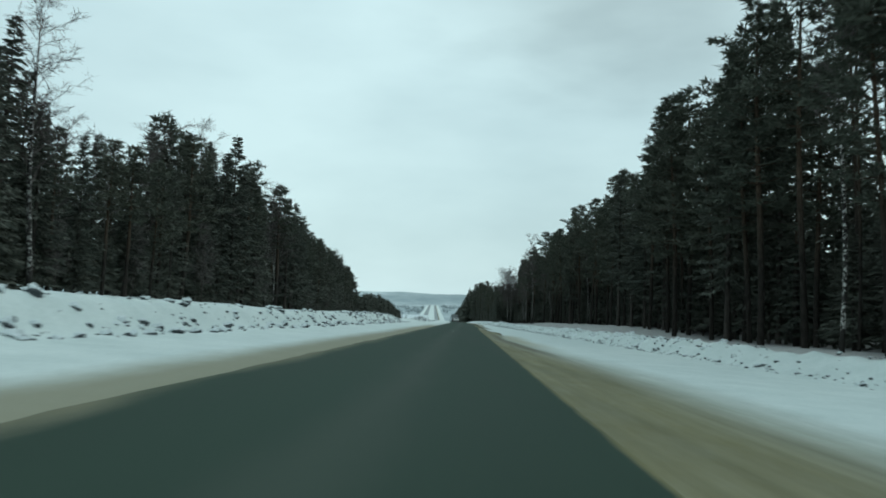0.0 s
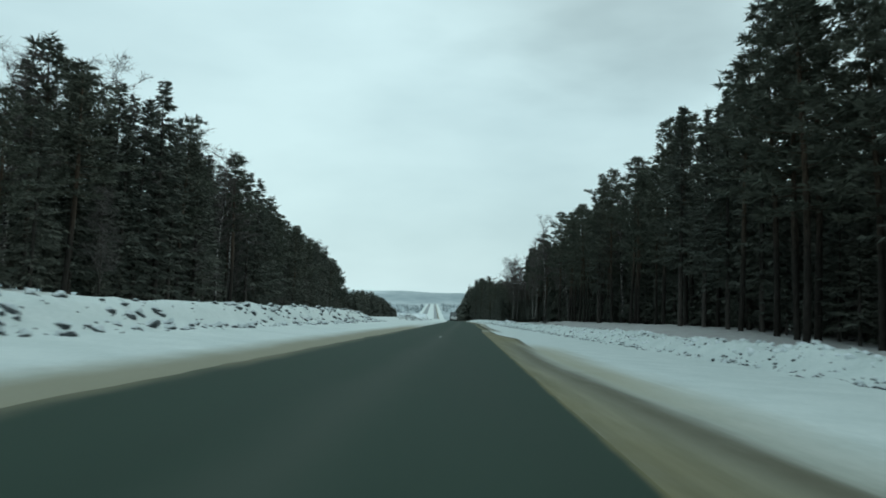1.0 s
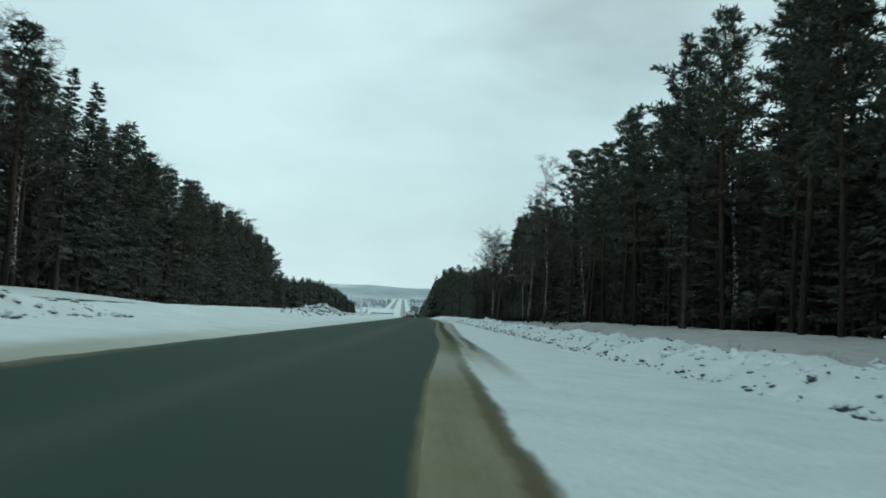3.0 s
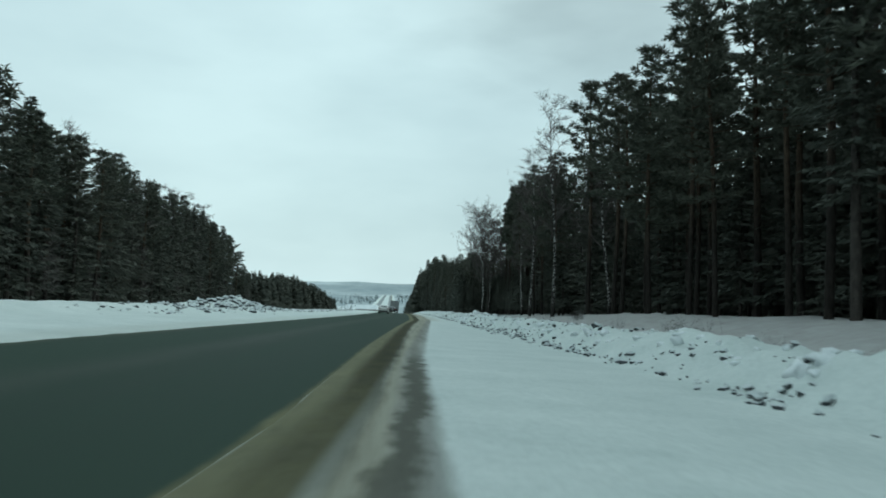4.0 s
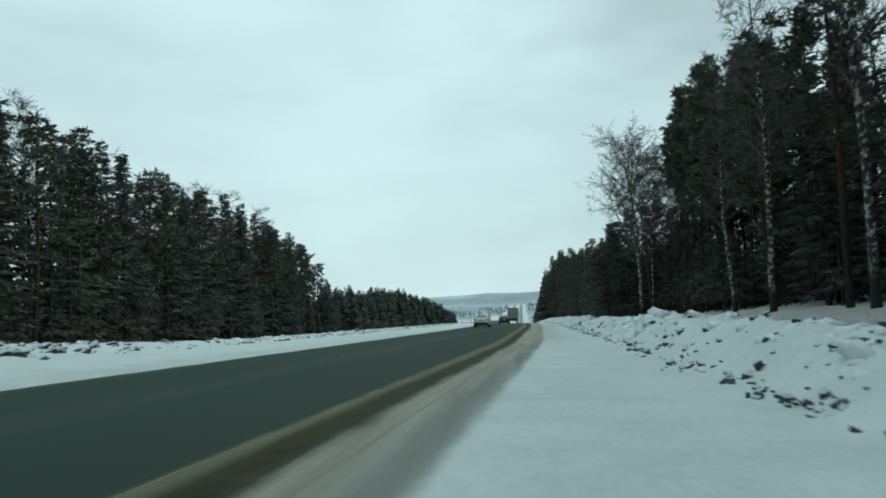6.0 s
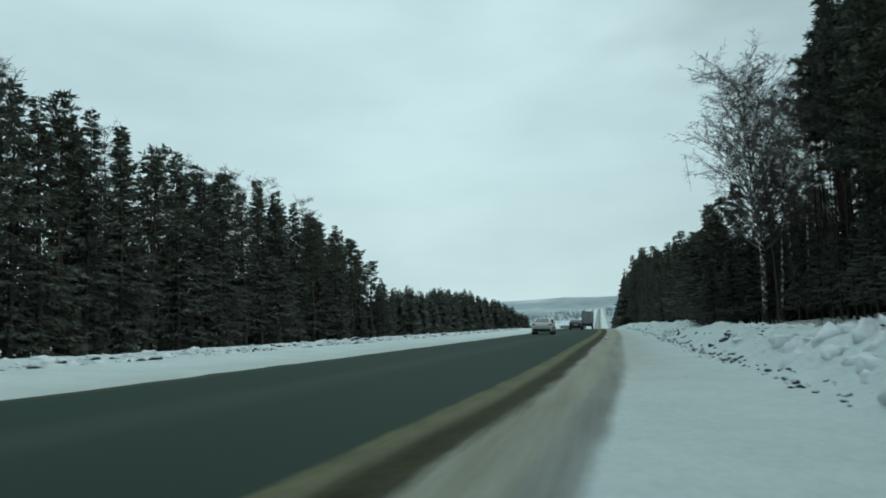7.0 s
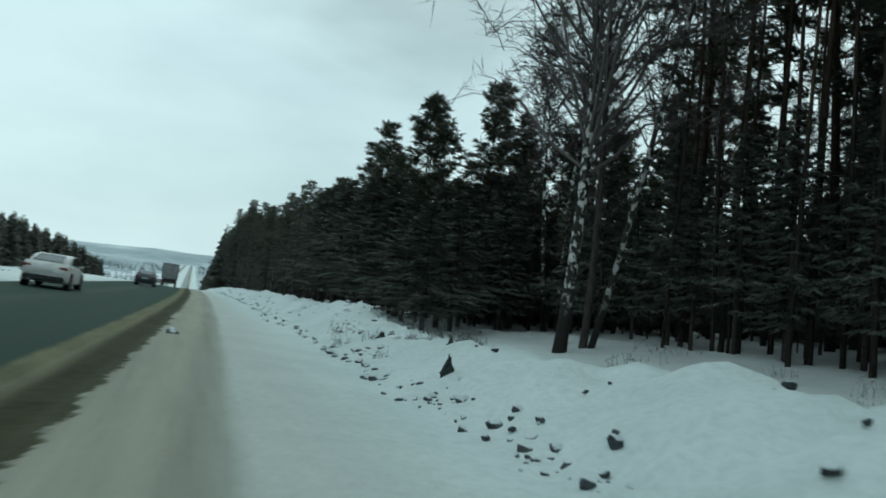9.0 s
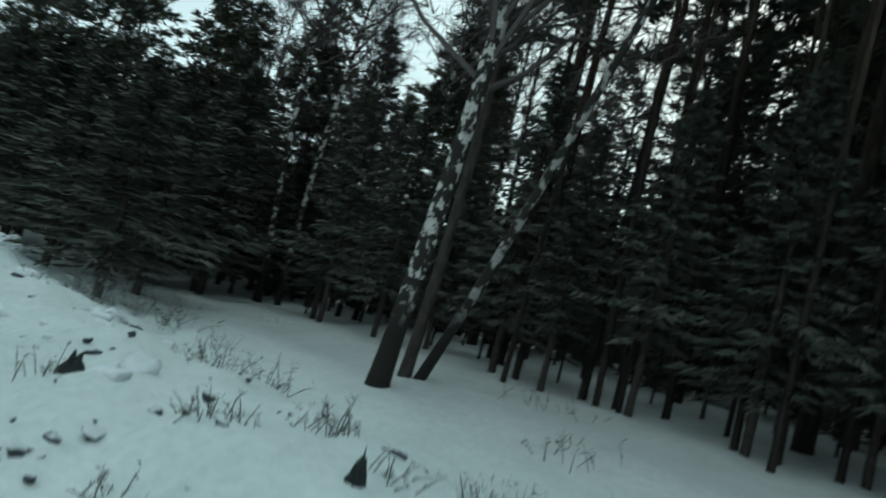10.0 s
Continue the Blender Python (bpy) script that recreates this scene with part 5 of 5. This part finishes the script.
def saloon(m, paint, label, lit=False, name="car"):
    """A liftback saloon, nose along +y, standing on its wheels at z = 0."""
    car = empty(name, m, label=label, category="car")
    W = 0.91
    st = [(-2.3, 0.74, 0.42, 0.84), (-2.22, 0.84, 0.3, 1.0), (-1.9, 0.9, 0.24, 1.07), (-1.2, W, 0.22, 1.03), (0.0, W, 0.22, 0.98), (0.9, W, 0.22, 0.95), (1.5, 0.9, 0.24, 0.88), (2.05, 0.84, 0.28, 0.76), (2.3, 0.7, 0.36, 0.64)]
    part("body", loft([rounded(y, w, z0, z1, 0.1, 0.08) for y, w, z0, z1 in st]), paint, car, smooth=True)
    cab = [(-1.92, 0.66, 0.9, 1.1), (-1.45, 0.7, 0.9, 1.28), (-0.85, 0.71, 0.9, 1.41), (-0.2, 0.71, 0.9, 1.45), (0.25, 0.7, 0.9, 1.43), (0.75, 0.72, 0.88, 1.2), (1.2, 0.74, 0.84, 0.98)]
    part("cabin", loft([rounded(y, w + 0.1, z0, z1, 0.08, 0.3) for y, w, z0, z1 in cab]), paint, car, smooth=True)
    part("rear_window", slab([(-0.56, -1.9, 1.125), (0.56, -1.9, 1.125), (0.5, -1.0, 1.4), (-0.5, -1.0, 1.4)][::-1], -0.02), CAR_GLASS, car, "dark rear window")
    part("windscreen", slab([(-0.55, 0.36, 1.415), (0.55, 0.36, 1.415), (0.62, 1.14, 1.02), (-0.62, 1.14, 1.02)][::-1], 0.012), CAR_GLASS, car)
    for s in (-1, 1):
        pts = [(0.822, -1.35, 1.07), (0.822, 0.75, 1.02), (0.745, 0.3, 1.35), (0.735, -0.3, 1.385), (0.742, -0.85, 1.35)]
        pts = [(s * x, y, z) for x, y, z in pts]
        part("side_window", slab(pts if s > 0 else pts[::-1], 0.02), CAR_GLASS, car)
        part("tail_lamp", box(min(s * 0.5, s * 0.84), max(s * 0.5, s * 0.84), -2.3, -2.14, 0.8, 0.93, 0.03), TAIL_RED, car, "red tail lamp")
        part("headlamp", box(min(s * 0.42, s * 0.76), max(s * 0.42, s * 0.76), 2.12, 2.27, 0.58, 0.7, 0.03), HEADLAMP if lit else CAR_GLASS, car, "lit white headlamp" if lit else "")
        part("mirror", box(min(s * 0.86, s * 1.04), max(s * 0.86, s * 1.04), 0.6, 0.74, 0.98, 1.1, 0.03), paint, car)
        for y in (-1.42, 1.42):
            wheel(car, s * 0.78, y, 0.33, 0.22)
            arch = bmesh.new()
            bmesh.ops.create_cone(arch, cap_ends=True, segments=24, radius1=0.39, radius2=0.39, depth=0.05)
            bmesh.ops.transform(arch, matrix=pose(s * 0.895, y, 0.35, 0, 90, 0), verts=arch.verts[:])
            part("wheel_arch", arch, TRIM, car)
    part("rear_bumper", box(-0.78, 0.78, -2.36, -2.1, 0.3, 0.52, 0.05), TRIM, car)
    part("front_grille", box(-0.4, 0.4, 2.2, 2.33, 0.42, 0.56, 0.02), TRIM, car)
    part("number_plate", box(-0.26, 0.26, -2.335, -2.3, 0.66, 0.78, 0.005), PLATE, car, "pale number plate bar")
    part("exhaust", box(-0.6, -0.45, -2.38, -2.2, 0.28, 0.34, 0.02), RIM, car)
    return car


def lorry(m, label):
    """A covered lorry, nose along +y."""
    t = empty("truck", m, label=label, category="truck")
    part("cargo_box", box(-1.22, 1.22, -3.6, 2.2, 1.1, 3.6, 0.06), TARP, t, "dark tarpaulin cargo box")
    part("cab", loft([rounded(y, 1.15, 0.7, z, 0.15, 0.1) for y, z in ((2.35, 2.9), (3.3, 2.95), (3.9, 2.6), (4.15, 1.7))]), CAR_DARK, t, smooth=True)
    part("chassis", box(-0.9, 0.9, -3.7, 3.9, 0.65, 1.08, 0.03), TRIM, t)
    part("rear_door", box(-1.15, 1.15, -3.66, -3.61, 1.2, 3.5, 0.01), CAR_GREY, t)
    part("bumper", box(-1.15, 1.15, -3.8, -3.68, 0.55, 0.75, 0.02), TRIM, t)
    for s in (-1, 1):
        part("tail_lamp", box(min(s * 0.8, s * 1.1), max(s * 0.8, s * 1.1), -3.84, -3.78, 0.8, 0.95, 0.01), TAIL_RED, t)
        for y in (-2.2, 3.0):
            wheel(t, s * 0.98, y, 0.48, 0.3)
    return t


def on_road(y, across, back=False):
    x = float(road_x(y)) + across
    z = float(road_z(y) + cross_fall(x, y)) if across > -10 else float(land_z(x, y, False)) + 0.09
    a = math.degrees(math.atan2(float(road_x(y + 2) - road_x(y - 2)), 4))
    return pose(x, y, z, 0, 0, -a) @ pose(0, 0, 0, 0, 2.6, 180 if back else 0)


saloon(on_road(257.0, -4.35), CAR_WHITE, "dusty white liftback car in the outer lane")
saloon(on_road(300, -3.1), CAR_DARK, "dark dirty saloon car ahead on the road")
lorry(on_road(352, -1.7), "dark covered truck further down the road")
saloon(on_road(325, -23.5, True), CAR_GREY, "grey oncoming car beyond the median", True)
saloon(on_road(362, -23.0, True), CAR_DARK, "dark oncoming car with lit headlamps", True)
saloon(on_road(420, -23.5, True), CAR_WHITE, "pale oncoming car with lit headlamps", True)


# ---------------------------------------------------------------- houses in the valley
def house(x, y, w, d, h, turn, label):
    z = float(land_z(x, y, False)) - 0.2
    hs = empty("house", pose(x, y, z, 0, 0, turn), label=label, category="house", group="houses of the village")
    part("wall", box(-w / 2, w / 2, -d / 2, d / 2, 0, h, 0), HOUSE_WALL, hs)
    o, e = w / 2 + 0.4, d / 2 + 0.4
    bm = bmesh.new()
    a = [bm.verts.new(p) for p in ((-o, -e, h - 0.1), (o, -e, h - 0.1), (0, -e, h + w * 0.42))]
    b = [bm.verts.new(p) for p in ((-o, e, h - 0.1), (o, e, h - 0.1), (0, e, h + w * 0.42))]
    bm.faces.new(a)
    bm.faces.new(b[::-1])
    for i in range(3):
        bm.faces.new((a[i], b[i], b[(i + 1) % 3], a[(i + 1) % 3]))
    part("roof", bm, ROOF_SNOW, hs, "snow-covered gable roof")
    for k in (-1, 1):
        part("window", box(k * w / 4 - 0.5, k * w / 4 + 0.5, -d / 2 - 0.05, -d / 2 + 0.05, 1.1, 2.4, 0), CAR_GLASS, hs)


for x, y, turn in ((-58.0, 1010.0, 78), (-86.0, 1090.0, 84), (-34.0, 1160.0, 70), (-120.0, 1060.0, 95)):
    house(x, y, 14, 46, 5, turn, "long low shed with a snow-covered roof in the valley")
for i in range(14):
    y = rng.uniform(900, 1250)
    house(float(road_x(y)) - 45 - rng.uniform(0, 130), y, rng.uniform(8, 14), rng.uniform(9, 16), rng.uniform(3, 5), rng.uniform(-40, 40), "timber house with a snow-covered roof in the valley")
